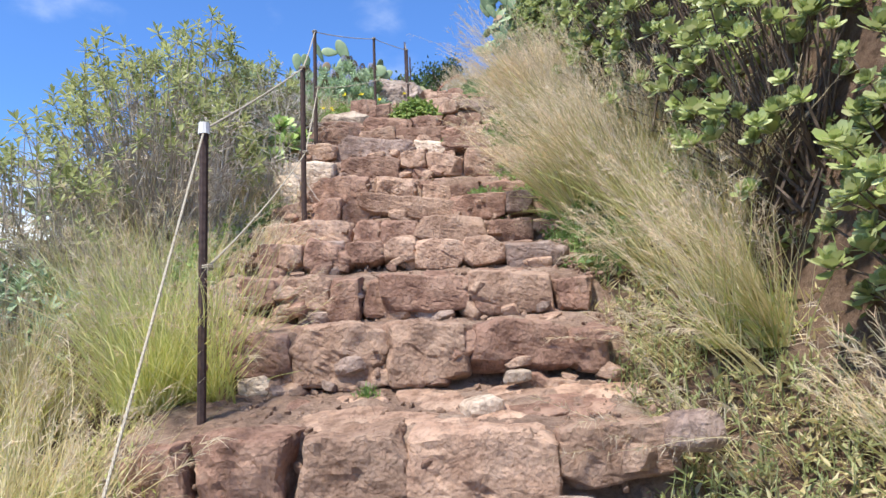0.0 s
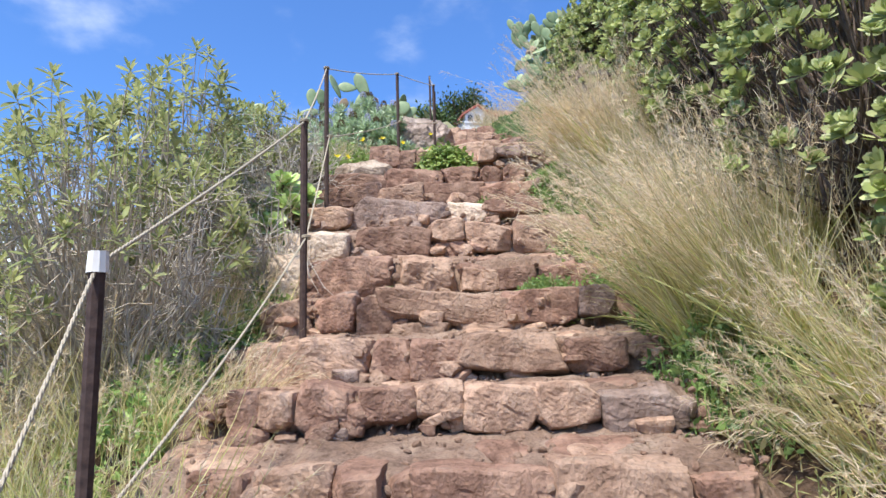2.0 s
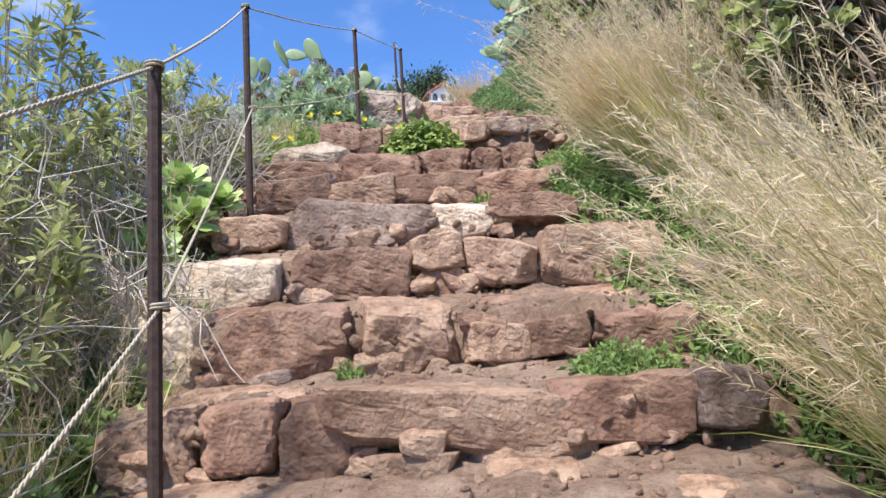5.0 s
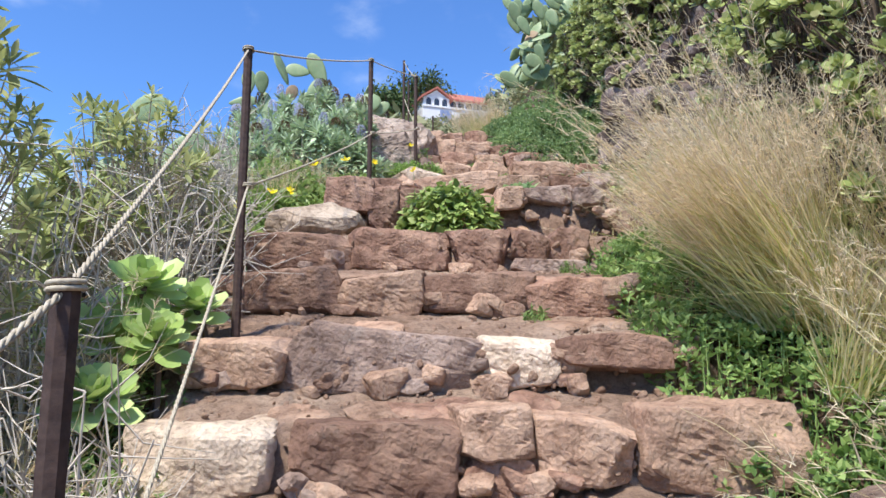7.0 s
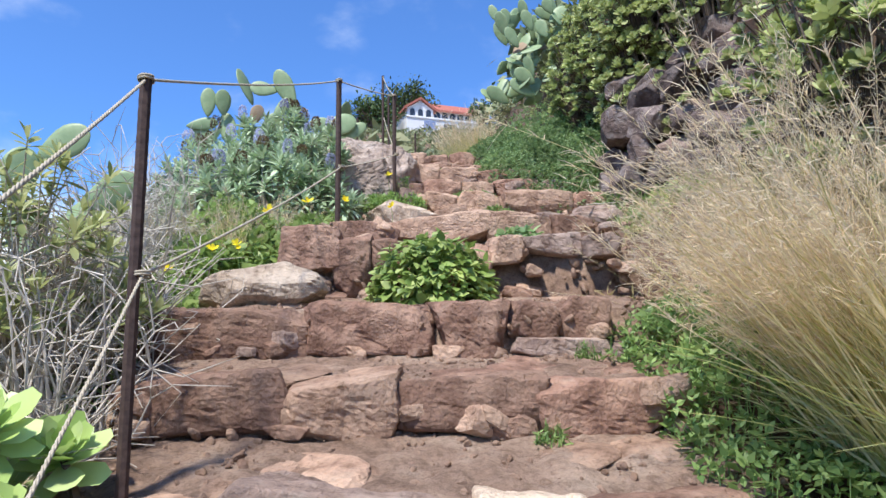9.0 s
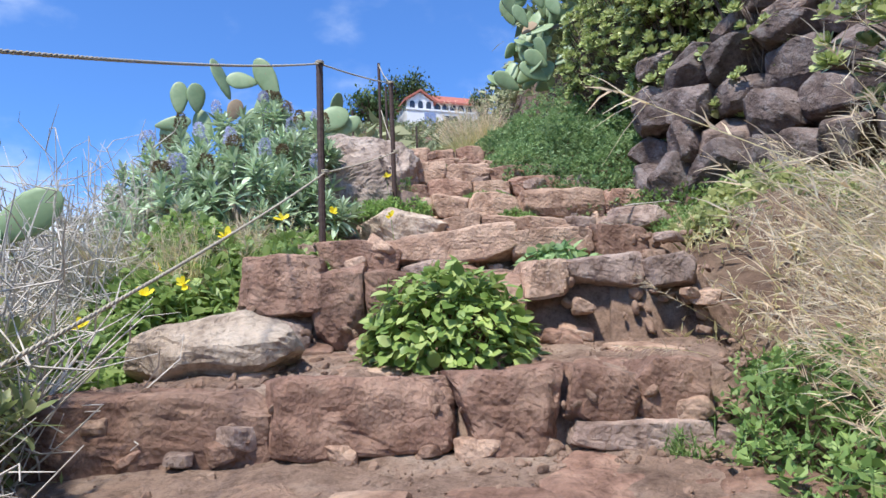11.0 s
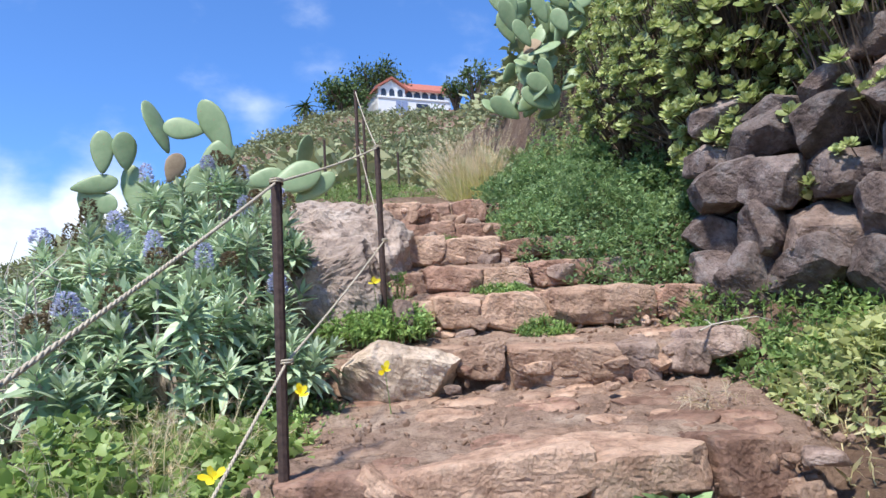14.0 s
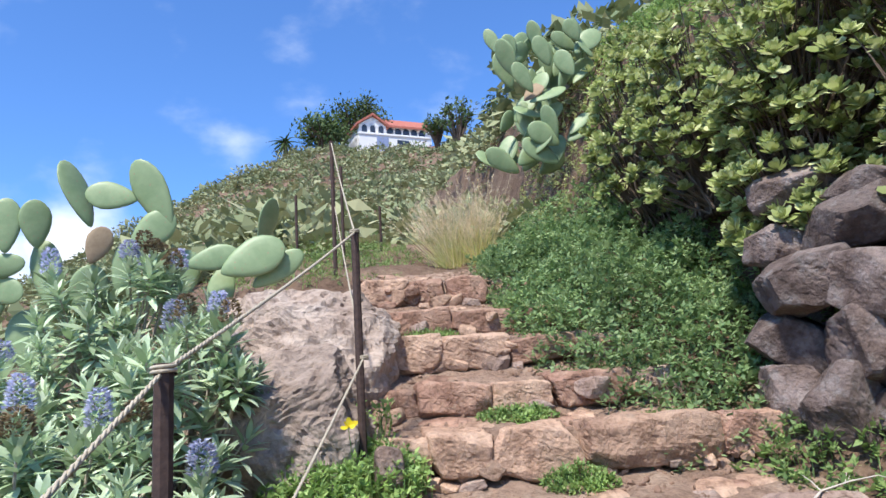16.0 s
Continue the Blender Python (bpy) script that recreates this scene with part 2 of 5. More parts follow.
M_BLUE = leaf_material("blue_violet_floret", (0.38, 0.39, 0.60), (0.50, 0.51, 0.70), (0.66, 0.67, 0.82), 0.35, 0.6)
M_SPENT = leaf_material("spent_brown_floret", (0.12, 0.085, 0.055), (0.20, 0.145, 0.09), (0.30, 0.24, 0.15), 0.25, 0.8)
M_YELLOW = leaf_material("yellow_petal", (0.8, 0.62, 0.02), (0.86, 0.7, 0.03), (0.9, 0.76, 0.06), 0.3, 0.5)
# scrub greens lightened and greyed: distance haze is put into the leaf colour
M_FAR = leaf_material("hill_scrub", (0.15, 0.185, 0.10), (0.225, 0.265, 0.15), (0.33, 0.35, 0.22), 0.15, 0.75, 0.22, ((0.5, 0.62, 0.46), (1.4, 1.22, 1.1)))
M_TREE = leaf_material("dark_tree_leaf", (0.039, 0.072, 0.023), (0.065, 0.111, 0.033), (0.111, 0.163, 0.052), 0.2, 0.6)
M_PAD = plain_material("cactus_pad_skin", (0.17, 0.25, 0.11), (0.29, 0.37, 0.19), 7, 0.5, 0, 0.25, 0.006)
def pad_spots(m):
    n, l = m.node_tree.nodes, m.node_tree.links
    p = n["Principled BSDF"]
    old = p.inputs["Base Color"].links[0].from_socket
    v = n.new("ShaderNodeTexVoronoi")
    v.inputs["Scale"].default_value = 34.0
    l.new(n.new("ShaderNodeTexCoord").outputs["Object"], v.inputs["Vector"])
    dot = ramp_node(n, l, v.outputs["Distance"], [(0.10, (1, 1, 1)), (0.17, (0, 0, 0))])
    l.new(mix_node(n, l, dot, old, (0.30, 0.24, 0.13)), p.inputs["Base Color"])


pad_spots(M_PAD)
M_PAD_DRY = plain_material("dried_cactus_pad", (0.22, 0.15, 0.09), (0.36, 0.27, 0.17), 12, 0.8)
M_WALL = plain_material("white_render_wall", (0.74, 0.73, 0.72), (0.82, 0.81, 0.8), 1.5, 0.8)
M_ROOF = plain_material("terracotta_tile", (0.34, 0.10, 0.07), (0.45, 0.16, 0.11), 3, 0.8)
M_GLASS = plain_material("dark_window_glass", (0.03, 0.04, 0.06), (0.05, 0.06, 0.08), 1, 0.1)
M_DOOR = plain_material("blue_grey_door", (0.22, 0.27, 0.42), (0.28, 0.33, 0.48), 2, 0.5)


# ---- builders ----
def np_mesh(name, V, F, mat, smooth=False):
    V, F = np.asarray(V, dtype=np.float32), np.asarray(F, dtype=np.int32)
    me = bpy.data.meshes.new(name)
    me.vertices.add(len(V))
    me.vertices.foreach_set("co", V.ravel())
    k = F.shape[1]
    me.loops.add(F.size)
    me.loops.foreach_set("vertex_index", F.ravel())
    me.polygons.add(len(F))
    me.polygons.foreach_set("loop_start", np.arange(0, F.size, k, dtype=np.int32))
    me.update(calc_edges=True)
    me.polygons.foreach_set("use_smooth", np.full(len(F), smooth, dtype=bool))
    me.materials.append(mat)
    return me


MANY = {"foliage", "stem_tangle", "blade_tuft", "green_tuft", "seed_fluff", "twig_tangle"}


def part(name, me, parent, label=""):
    ob = new(name, me)
    ob.parent = parent
    if name in MANY:
        ob["kind"] = "stuff"
    if label:
        ob["label"] = label
    return ob


def thing(name, at, label, category, group="", kind=""):
    ob = new(name)
    ob.location = at
    ob.empty_display_size = 0.1
    return tagged(ob, label, category, group, kind)


def unit(v):
    return v / np.maximum(np.linalg.norm(v, axis=-1, keepdims=True), 1e-9)


def frames(y_axis, up, rng, roll=0.0):
    """Rotation matrices whose y columns follow y_axis and whose z columns lean to up."""
    y = unit(y_axis)
    x = unit(np.cross(y, up + 1e-4 * rng.normal(size=y.shape)))
    z = np.cross(x, y)
    if roll:
        a = rng.normal(scale=roll, size=(len(y), 1))
        x, z = x * np.cos(a) + z * np.sin(a), z * np.cos(a) - x * np.sin(a)
    return np.stack([x, y, z], axis=2)


def bake(tv, tf, R, T, S):
    """Copies of a small template, joined: rotations R, places T, sizes S (N or N x 3)."""
    S = np.asarray(S)
    S = S[:, None] if S.ndim == 1 else S
    v = np.einsum("nij,nkj->nki", R, tv[None] * np.broadcast_to(S, (len(T), S.shape[1]))[:, None, :]) + T[:, None, :]
    f = tf[None] + (np.arange(len(T)) * len(tv))[:, None, None]
    return v.reshape(-1, 3), f.reshape(-1, tf.shape[1])


def leaf_shape(width, belly=0.45, curl=0.12, fold=0.06, tip=0.0):
    """A folded leaf along +y, one long: 10 triangles."""
    ys = [0.0, belly * 0.55, belly, belly + (1 - belly) * 0.55, 1.0]
    ws = [0.12, 0.78, 1.0, 0.72, tip]
    v, f = [], []
    for y, w in zip(ys, ws):
        z = -curl * y * y
        v += [(-w * width / 2, y, z + fold * w), (0, y, z), (w * width / 2, y, z + fold * w)]
    for i in range(4):
        a, b = 3 * i, 3 * i + 3
        f += [(a, a + 1, b + 1), (a, b + 1, b), (a + 1, a + 2, b + 2), (a + 1, b + 2, b + 1)]
    return np.array(v), np.array(f)


def flat_leaf(width, belly=0.5, curl=0.1):
    v = [(0, 0, 0), (-width / 2, belly * 0.8, 0.03 - curl * 0.3), (width / 2, belly * 0.8, 0.03 - curl * 0.3), (0, 1, -curl)]
    return np.array(v, dtype=float), np.array([(0, 2, 1), (1, 2, 3)])


LANCE = leaf_shape(0.25, 0.42, 0.18, 0.03)
NARROW = leaf_shape(0.15, 0.5, 0.10, 0.02)
SPOON = leaf_shape(0.58, 0.70, -0.14, 0.05, 0.5)
HEART = leaf_shape(0.72, 0.35, 0.15, 0.08)
WHORL = leaf_shape(0.27, 0.6, 0.08, 0.03)
SMALL = flat_leaf(0.55)
SLIM = flat_leaf(0.22)


def blades(base, way, length, droop, width, rng, steps=5, sag=None, wave=0.0):
    """Grass blades: tapering strips that leave base along way and bow over."""
    n = len(base)
    s = np.linspace(0, 1, steps)[None, :, None]
    way = unit(way)
    pull = np.zeros((n, 3)) if sag is None else sag
    pull = pull + np.array([0, 0, -1.0])
    p = base[:, None] + length[:, None, None] * (way[:, None] * s + pull[:, None] * droop[:, None, None] * s * s)
    side = unit(np.cross(way, rng.normal(size=(n, 3))))
    if wave:
        turn = rng.uniform(2.0, 6.0, (n, 1, 1)) * s + rng.uniform(0, 6.283, (n, 1, 1))
        p = p + side[:, None] * (np.sin(turn) * s * wave * length[:, None, None])
    w = (width[:, None, None] * (1 - 0.85 * s)) * side[:, None]
    v = np.stack([p - w / 2, p + w / 2], axis=2).reshape(n, -1, 3)
    f = []
    for i in range(steps - 1):
        a = 2 * i
        f.append((a, a + 1, a + 3, a + 2))
    f = np.array(f)[None] + (np.arange(n) * steps * 2)[:, None, None]
    return v.reshape(-1, 3), f.reshape(-1, 4), p


def tubes(paths, r0, r1, sides=4):
    """Tapered stems along paths (N x K x 3)."""
    n, k, _ = paths.shape
    d = unit(np.gradient(paths, axis=1))
    ref = np.where(np.abs(d[..., 2:3]) > 0.9, np.array([1.0, 0, 0]), np.array([0, 0, 1.0]))
    x = unit(np.cross(d, ref))
    y = np.cross(d, x)
    a = np.arange(sides) * 2 * math.pi / sides
    r = (np.asarray(r0)[:, None] * np.linspace(1, 0, k) + np.asarray(r1)[:, None] * np.linspace(0, 1, k))[:, :, None, None]
    v = paths[:, :, None] + r * (x[:, :, None] * np.cos(a)[:, None] + y[:, :, None] * np.sin(a)[:, None])
    f = []
    for i in range(k - 1):
        for j in range(sides):
            j2 = (j + 1) % sides
            f.append((i * sides + j, i * sides + j2, (i + 1) * sides + j2, (i + 1) * sides + j))
    f = np.array(f)[None] + (np.arange(n) * k * sides)[:, None, None]
    return v.reshape(-1, 3), f.reshape(-1, 4)


def join(chunks):
    vs, fs, o = [], [], 0
    for v, f in chunks:
        vs.append(v)
        fs.append(f + o)
        o += len(v)
    return np.concatenate(vs), np.concatenate(fs)


CUBES = {}


def cube_grid(n):
    if n not in CUBES:
        b = bmesh.new()
        bmesh.ops.create_cube(b, size=2)
        bmesh.ops.subdivide_edges(b, edges=b.edges[:], cuts=n, use_grid_fill=True)
        b.verts.ensure_lookup_table()
        v = np.array([x.co[:] for x in b.verts])
        f = np.array([[x.index for x in q.verts] for q in b.faces])
        b.free()
        CUBES[n] = (v, f)
    return CUBES[n]


def smooth01(t):
    t = min(1.0, max(0.0, t))
    return t * t * (3 - 2 * t)


def rock_shape(half, rng, n=6, boxy=7.0, chips=9, rough=0.10, skew=0.10, cuts=(0.80, 0.97)):
    """A quarried or field stone: a block with broken corners and facets and a craggy skin."""
    v, f = cube_grid(n)
    p = v / (np.sum(np.abs(v) ** boxy, axis=1, keepdims=True) ** (1 / boxy))
    for i in range(chips):
        d = unit(rng.choice([-1, 1], 3) * rng.uniform(0.05, 1.0, 3))
        reach = np.max(p @ d)
        cut = reach * rng.uniform(*cuts)
        p = p - np.outer(np.maximum(0, p @ d - cut), d)
    k1, k2, k3, k4 = rng.normal(scale=skew, size=4)
    p = np.stack([p[:, 0] * (1 + k1 * p[:, 2] + k2 * p[:, 1]), p[:, 1], p[:, 2] * (1 + k3 * p[:, 0]) + 0.5 * k4 * p[:, 0] * p[:, 1]], 1)
    half = np.asarray(half, dtype=float)
    off = rng.uniform(-50, 50, 3)
    k = 1.0 / max(min(half.mean(), 0.16), 0.015)
    q = p * half
    nrm = unit(p)
    def skin(a):
        ledge = noise.noise(Vector(a * k * 1.9 + off)) * 4.5
        split = abs(noise.noise(Vector(a * k * 1.5 - off)))
        return (0.45 * noise.noise(Vector(a * k * 0.9 + off)) + 0.11 * (math.floor(ledge) + smooth01((ledge % 1.0 - 0.7) / 0.3)) + 0.13 * noise.noise(Vector(a * k * 5.0 + off))
                + 0.08 * noise.noise(Vector(a * k * 11.0 + off)) - 0.3 * max(0.0, 1 - split / 0.06))

    h = np.array([skin(a) for a in q])
    return q + nrm * (h[:, None] * rough * min(half.min(), 0.14)), f


def smoothstep(a, b, x):
    t = np.clip((x - a) / (b - a), 0, 1)
    return t * t * (3 - 2 * t)


# ---- plan of the stair: front, foot and top of each riser, and its stones (x from, x to, z from, z to, kind) ----
STEPS = []


def add_step(front, foot, top, *stones):
    STEPS.append((front, foot, top, stones))


add_step(2.15, 1.00, 1.26, (-0.97, -0.78, 0.98, 1.25, "r"), (-0.77, -0.49, 0.95, 1.27, "r"), (-0.48, -0.13, 0.96, 1.27, "k"), (-0.12, 0.31, 0.95, 1.27, "k"), (0.33, 0.66, 1.1, 1.26, "k"))
add_step(2.72, 1.37, 1.60, (-0.90, -0.63, 1.43, 1.60, "r"), (-0.62, -0.25, 1.37, 1.62, "k"), (-0.24, 0.09, 1.38, 1.61, "k"), (0.10, 0.46, 1.42, 1.60, "r"), (0.47, 0.62, 1.42, 1.58, "r"), (-0.80, -0.68, 1.37, 1.44, "p"), (-0.66, -0.54, 1.37, 1.45, "r"))
add_step(3.08, 1.65, 1.83, (-0.90, -0.72, 1.71, 1.83, "r"), (-0.71, -0.52, 1.70, 1.84, "k"), (-0.51, -0.37, 1.65, 1.84, "r"), (-0.36, -0.28, 1.66, 1.82, "r"), (-0.27, 0.07, 1.68, 1.83, "r"), (0.09, 0.48, 1.64, 1.84, "k"), (0.50, 0.66, 1.65, 1.80, "r"), (-0.62, -0.50, 1.64, 1.70, "g"), (-0.2, 0.02, 1.63, 1.68, "g"))
add_step(3.46, 1.91, 2.05, (-0.92, -0.80, 1.92, 2.06, "r"), (-0.78, -0.70, 1.93, 2.05, "k"), (-0.69, -0.50, 1.92, 2.07, "r"), (-0.49, -0.31, 1.94, 2.05, "r"), (-0.30, -0.14, 1.94, 2.06, "k"), (-0.13, 0.09, 1.91, 2.05, "k"), (0.10, 0.30, 1.91, 2.05, "k"), (0.32, 0.59, 1.89, 2.03, "g"))
add_step(3.88, 2.07, 2.23, (-1.02, -0.50, 2.03, 2.24, "k"), (-0.49, -0.35, 2.07, 2.23, "r"), (-0.34, -0.16, 2.08, 2.23, "r"), (-0.15, 0.26, 2.10, 2.24, "k"), (0.27, 0.5, 2.1, 2.22, "r"))
add_step(4.36, 2.30, 2.47, (-1.08, -0.86, 2.26, 2.46, "k"), (-0.84, -0.63, 2.31, 2.47, "r"), (-0.62, -0.46, 2.28, 2.47, "r"), (-0.44, 0.06, 2.34, 2.48, "k"), (0.08, 0.40, 2.33, 2.48, "r"), (0.41, 0.58, 2.35, 2.48, "g"), (-0.4, -0.2, 2.27, 2.33, "k"), (-0.15, 0.1, 2.28, 2.34, "k"))
add_step(4.83, 2.53, 2.73, (-1.16, -0.97, 2.5, 2.76, "p"), (-0.95, -0.51, 2.52, 2.74, "r"), (-0.48, -0.15, 2.53, 2.75, "k"), (-0.14, 0.05, 2.53, 2.65, "k"), (0.06, 0.29, 2.54, 2.66, "r"), (0.30, 0.62, 2.52, 2.67, "r"))
add_step(5.20, 2.80, 2.97, (-1.18, -0.82, 2.78, 2.98, "p"), (-0.74, -0.32, 2.78, 2.98, "r"), (-0.31, -0.10, 2.90, 3.02, "k"), (-0.09, 0.18, 2.83, 2.99, "k"), (0.20, 0.66, 2.80, 3.03, "k"), (-0.29, -0.12, 2.79, 2.89, "r"))
add_step(5.55, 3.06, 3.21, (-1.14, -0.82, 3.08, 3.22, "k"), (-0.81, -0.20, 3.04, 3.24, "g"), (-0.20, 0.06, 3.06, 3.22, "p"), (0.07, 0.40, 3.12, 3.22, "r"), (-0.22, -0.12, 3.04, 3.11, "k"))
add_step(6.08, 3.34, 3.49, (-1.16, -0.74, 3.33, 3.51, "r"), (-0.72, -0.38, 3.33, 3.50, "k"), (-0.36, 0.02, 3.32, 3.48, "r"), (0.03, 0.42, 3.31, 3.48, "r"))
add_step(6.57, 3.57, 3.76, (-1.37, -0.76, 3.55, 3.75, "r"), (-0.74, -0.24, 3.57, 3.76, "r"), (-0.23, 0.03, 3.56, 3.77, "r"), (0.04, 0.24, 3.63, 3.77, "r"), (0.25, 0.42, 3.59, 3.77, "r"), (0.06, 0.4, 3.56, 3.63, "g"))
add_step(7.18, 3.84, 4.10, (-0.90, -0.65, 3.98, 4.18, "r"), (-0.66, -0.50, 3.86, 4.13, "r"), (-0.48, -0.2, 3.86, 4.1, "r"), (-0.18, 0.05, 3.88, 4.1, "r"), (0.06, 0.2, 4.02, 4.14, "k"), (0.21, 0.48, 4.05, 4.15, "g"), (0.49, 0.66, 4.03, 4.13, "g"), (-0.88, -0.7, 3.86, 3.97, "g"))
add_step(7.78, 4.18, 4.35, (-0.69, -0.38, 4.18, 4.34, "r"), (-0.37, 0.12, 4.22, 4.36, "k"), (0.13, 0.47, 4.24, 4.36, "k"), (0.48, 0.72, 4.19, 4.36, "r"))
add_step(8.90, 4.47, 4.65, (-0.08, 0.12, 4.52, 4.66, "k"), (0.13, 0.66, 4.47, 4.65, "k"), (0.67, 0.84, 4.50, 4.65, "g"), (0.85, 1.05, 4.50, 4.64, "g"))
add_step(9.45, 4.73, 4.92, (-0.32, -0.16, 4.74, 4.91, "k"), (-0.15, 0.11, 4.78, 4.93, "k"), (0.12, 0.45, 4.73, 4.93, "k"), (0.47, 1.04, 4.74, 4.94, "k"), (1.06, 1.36, 4.74, 4.93, "r"))
add_step(9.80, 4.98, 5.11, (-0.30, -0.16, 4.96, 5.1, "r"), (-0.15, 0.17, 4.97, 5.11, "r"), (0.18, 0.45, 4.99, 5.10, "k"), (0.47, 0.83, 5.00, 5.14, "r"), (0.84, 1.1, 5.0, 5.13, "g"))
add_step(10.17, 5.19, 5.33, (-0.30, -0.03, 5.18, 5.35, "k"), (-0.02, 0.34, 5.19, 5.35, "k"), (0.35, 0.68, 5.2, 5.31, "r"), (0.69, 0.92, 5.18, 5.33, "g"))
add_step(10.65, 5.38, 5.52, (-0.24, 0.13, 5.4, 5.53, "r"), (0.14, 0.52, 5.38, 5.52, "r"), (0.53, 0.9, 5.37, 5.51, "r"))
add_step(11.10, 5.60, 5.77, (-0.33, -0.09, 5.6, 5.78, "k"), (-0.08, 0.18, 5.6, 5.78, "r"), (0.19, 0.44, 5.6, 5.77, "r"))
PATH_Y = np.array([-60, -20, 0.0, 2.1] + [s[0] for s in STEPS[1:]] + [11.4, 12.2, 14, 20, 30, 60, 100, 150, 400])
PATH_Z = np.array([-12, -6, 0.05, 0.98] + [s[1] for s in STEPS[1:]] + [5.78, 6.0, 6.5, 7.7, 10.4, 20.4, 36, 47, 50])


def terrain(x, y):
    """Height of the hillside; the stair runs in its groove."""
    x, y = np.asarray(x, dtype=float), np.asarray(y, dtype=float)
    base = np.interp(y, PATH_Y, PATH_Z)
    far = smoothstep(14, 40, y)
    s = np.maximum(0, -0.95 - x)
    near_drop = np.where(s < 3, 0.12 * s + 0.11 * s * s, 1.35 + 0.78 * (s - 3))
    knoll = 1.7 * np.exp(-((x + 9) / 10) ** 2) * smoothstep(50, 92, y)
    left = near_drop * (1 - far) + (0.36 * np.maximum(0, -x - 3) + 0.8 * np.maximum(0, -x - 25) - knoll) * far
    edge = 0.75 + 0.35 * smoothstep(7.5, 9, y)
    r = np.maximum(0, x - edge)
    setback = 0.75 * smoothstep(6.8, 7.5, y) * (1 - smoothstep(8.9, 9.6, y))
    bank = 0.45 * np.minimum(r, 0.6) + 1.75 * smoothstep(0.55, 1.15, r - setback) + 0.45 * np.maximum(0, np.minimum(r - 1.0, 30))
    right = bank * (1 - far) + 0.12 * np.maximum(0, x) * far
    z = base - left + right
    z = np.where(z < -25, -25 - 5 * (1 - np.exp((z + 25) / 5)), z)
    return z


def z_at(x, y):
    return float(terrain(x, y))


# ---- ground ----
def build_ground():
    def axis(lo, hi, fine, far):
        mid = np.arange(lo, hi, fine)
        out, step, p = [], fine, hi
        while p < far:
            out.append(p)
            step *= 1.12
            p += step
        neg, step, p = [], fine, lo
        while p > -far:
            step *= 1.12
            p -= step
            neg.append(p)
        return np.concatenate([neg[::-1], mid, out])
    xs, ys = axis(-3.0, 3.0, 0.06, 1500), axis(0.5, 16.0, 0.07, 1500)
    X, Y = np.meshgrid(xs, ys)
    Z = terrain(X, Y)
    near = (np.abs(X) < 30) & (Y > -10) & (Y < 120)
    bumps = np.array([noise.noise(Vector((x * 1.7, y * 1.7, 3))) * 0.10 + noise.noise(Vector((x * 6, y * 6, 9))) * 0.035 if n else 0
                      for x, y, n in zip(X.ravel(), Y.ravel(), near.ravel())]).reshape(X.shape)
    on_stair = (X > -1.3) & (X < 1.2) & (Y > 1.9) & (Y < 11.8)
    Z = Z + np.where(on_stair, bumps * 0.25 - 0.06, bumps)
    ny, nx = X.shape
    i = np.arange(ny * nx).reshape(ny, nx)
    F = np.stack([i[:-1, :-1], i[:-1, 1:], i[1:, 1:], i[1:, :-1]], axis=-1).reshape(-1, 4)
    ob = new("ground", np_mesh("ground", np.stack([X, Y, Z], -1).reshape(-1, 3), F, M_GROUND, True))
    tagged(ob, "dry brown hillside soil falling away beside the stair", "ground", kind="structure")


build_ground()

EDGE_Y = [-5, 5.0, 5.6, 6.6, 7.2, 8.2, 9.2, 9.6, 12]
EDGE_L = [-1.02, -1.10, -1.18, -1.30, -0.95, -0.78, -0.62, -0.36, -0.36]
EDGE_R = [0.70, 0.62, 0.50, 0.50, 0.72, 0.95, 1.35, 1.15, 0.50]


def tread_height(y):
    """Height of the trodden earth behind each riser."""
    fronts = np.array([s[0] for s in STEPS])
    k = np.searchsorted(fronts + 0.07, y) - 1
    k0 = np.clip(k, 0, len(STEPS) - 1)
    top = np.array([s[2] for s in STEPS])[k0]
    nxt_y = np.append(fronts[1:], 12.2)[k0] + 0.07
    nxt_z = np.append(np.array([s[1] for s in STEPS])[1:], 6.0)[k0]
    t = np.clip((y - fronts[k0] - 0.07) / (nxt_y - fronts[k0] - 0.07), 0, 1)
    z = top - 0.016 + (nxt_z + 0.012 - top + 0.016) * t
    return np.where(k < 0, np.interp(y, PATH_Y, PATH_Z) + 0.01, z)


def build_stair_bed():
    xs, ys = np.arange(-1.5, 1.5, 0.025), np.arange(-3.0, 12.2, 0.02)
    X, Y = np.meshgrid(xs, ys)
    wob = np.array([noise.noise(Vector((x * 3, y * 3, 1))) * 0.05 for x, y in zip(X.ravel(), Y.ravel())]).reshape(X.shape)
    tread = tread_height(Y + wob)
    rough = np.array([noise.noise(Vector((x * 9, y * 9, 5))) * 0.018 + noise.noise(Vector((x * 24, y * 24, 2))) * 0.010 for x, y in zip(X.ravel(), Y.ravel())]).reshape(X.shape)
    L, R = np.interp(Y, EDGE_Y, EDGE_L) + wob, np.interp(Y, EDGE_Y, EDGE_R) + wob
    m = smoothstep(L - 0.12, L + 0.03, X) * (1 - smoothstep(R - 0.03, R + 0.2, X))
    Z = (terrain(X, Y) - 0.10) * (1 - m) + tread * m + rough
    ny, nx = X.shape
    i = np.arange(ny * nx).reshape(ny, nx)
    F = np.stack([i[:-1, :-1], i[:-1, 1:], i[1:, 1:], i[1:, :-1]], axis=-1).reshape(-1, 4)
    ob = new("stair_bed", np_mesh("stair_bed", np.stack([X, Y, Z], -1).reshape(-1, 3), F, M_DIRT, True))
    return tagged(ob, "reddish trodden earth of a rough stone stair", "stairs", kind="structure")


BED = build_stair_bed()


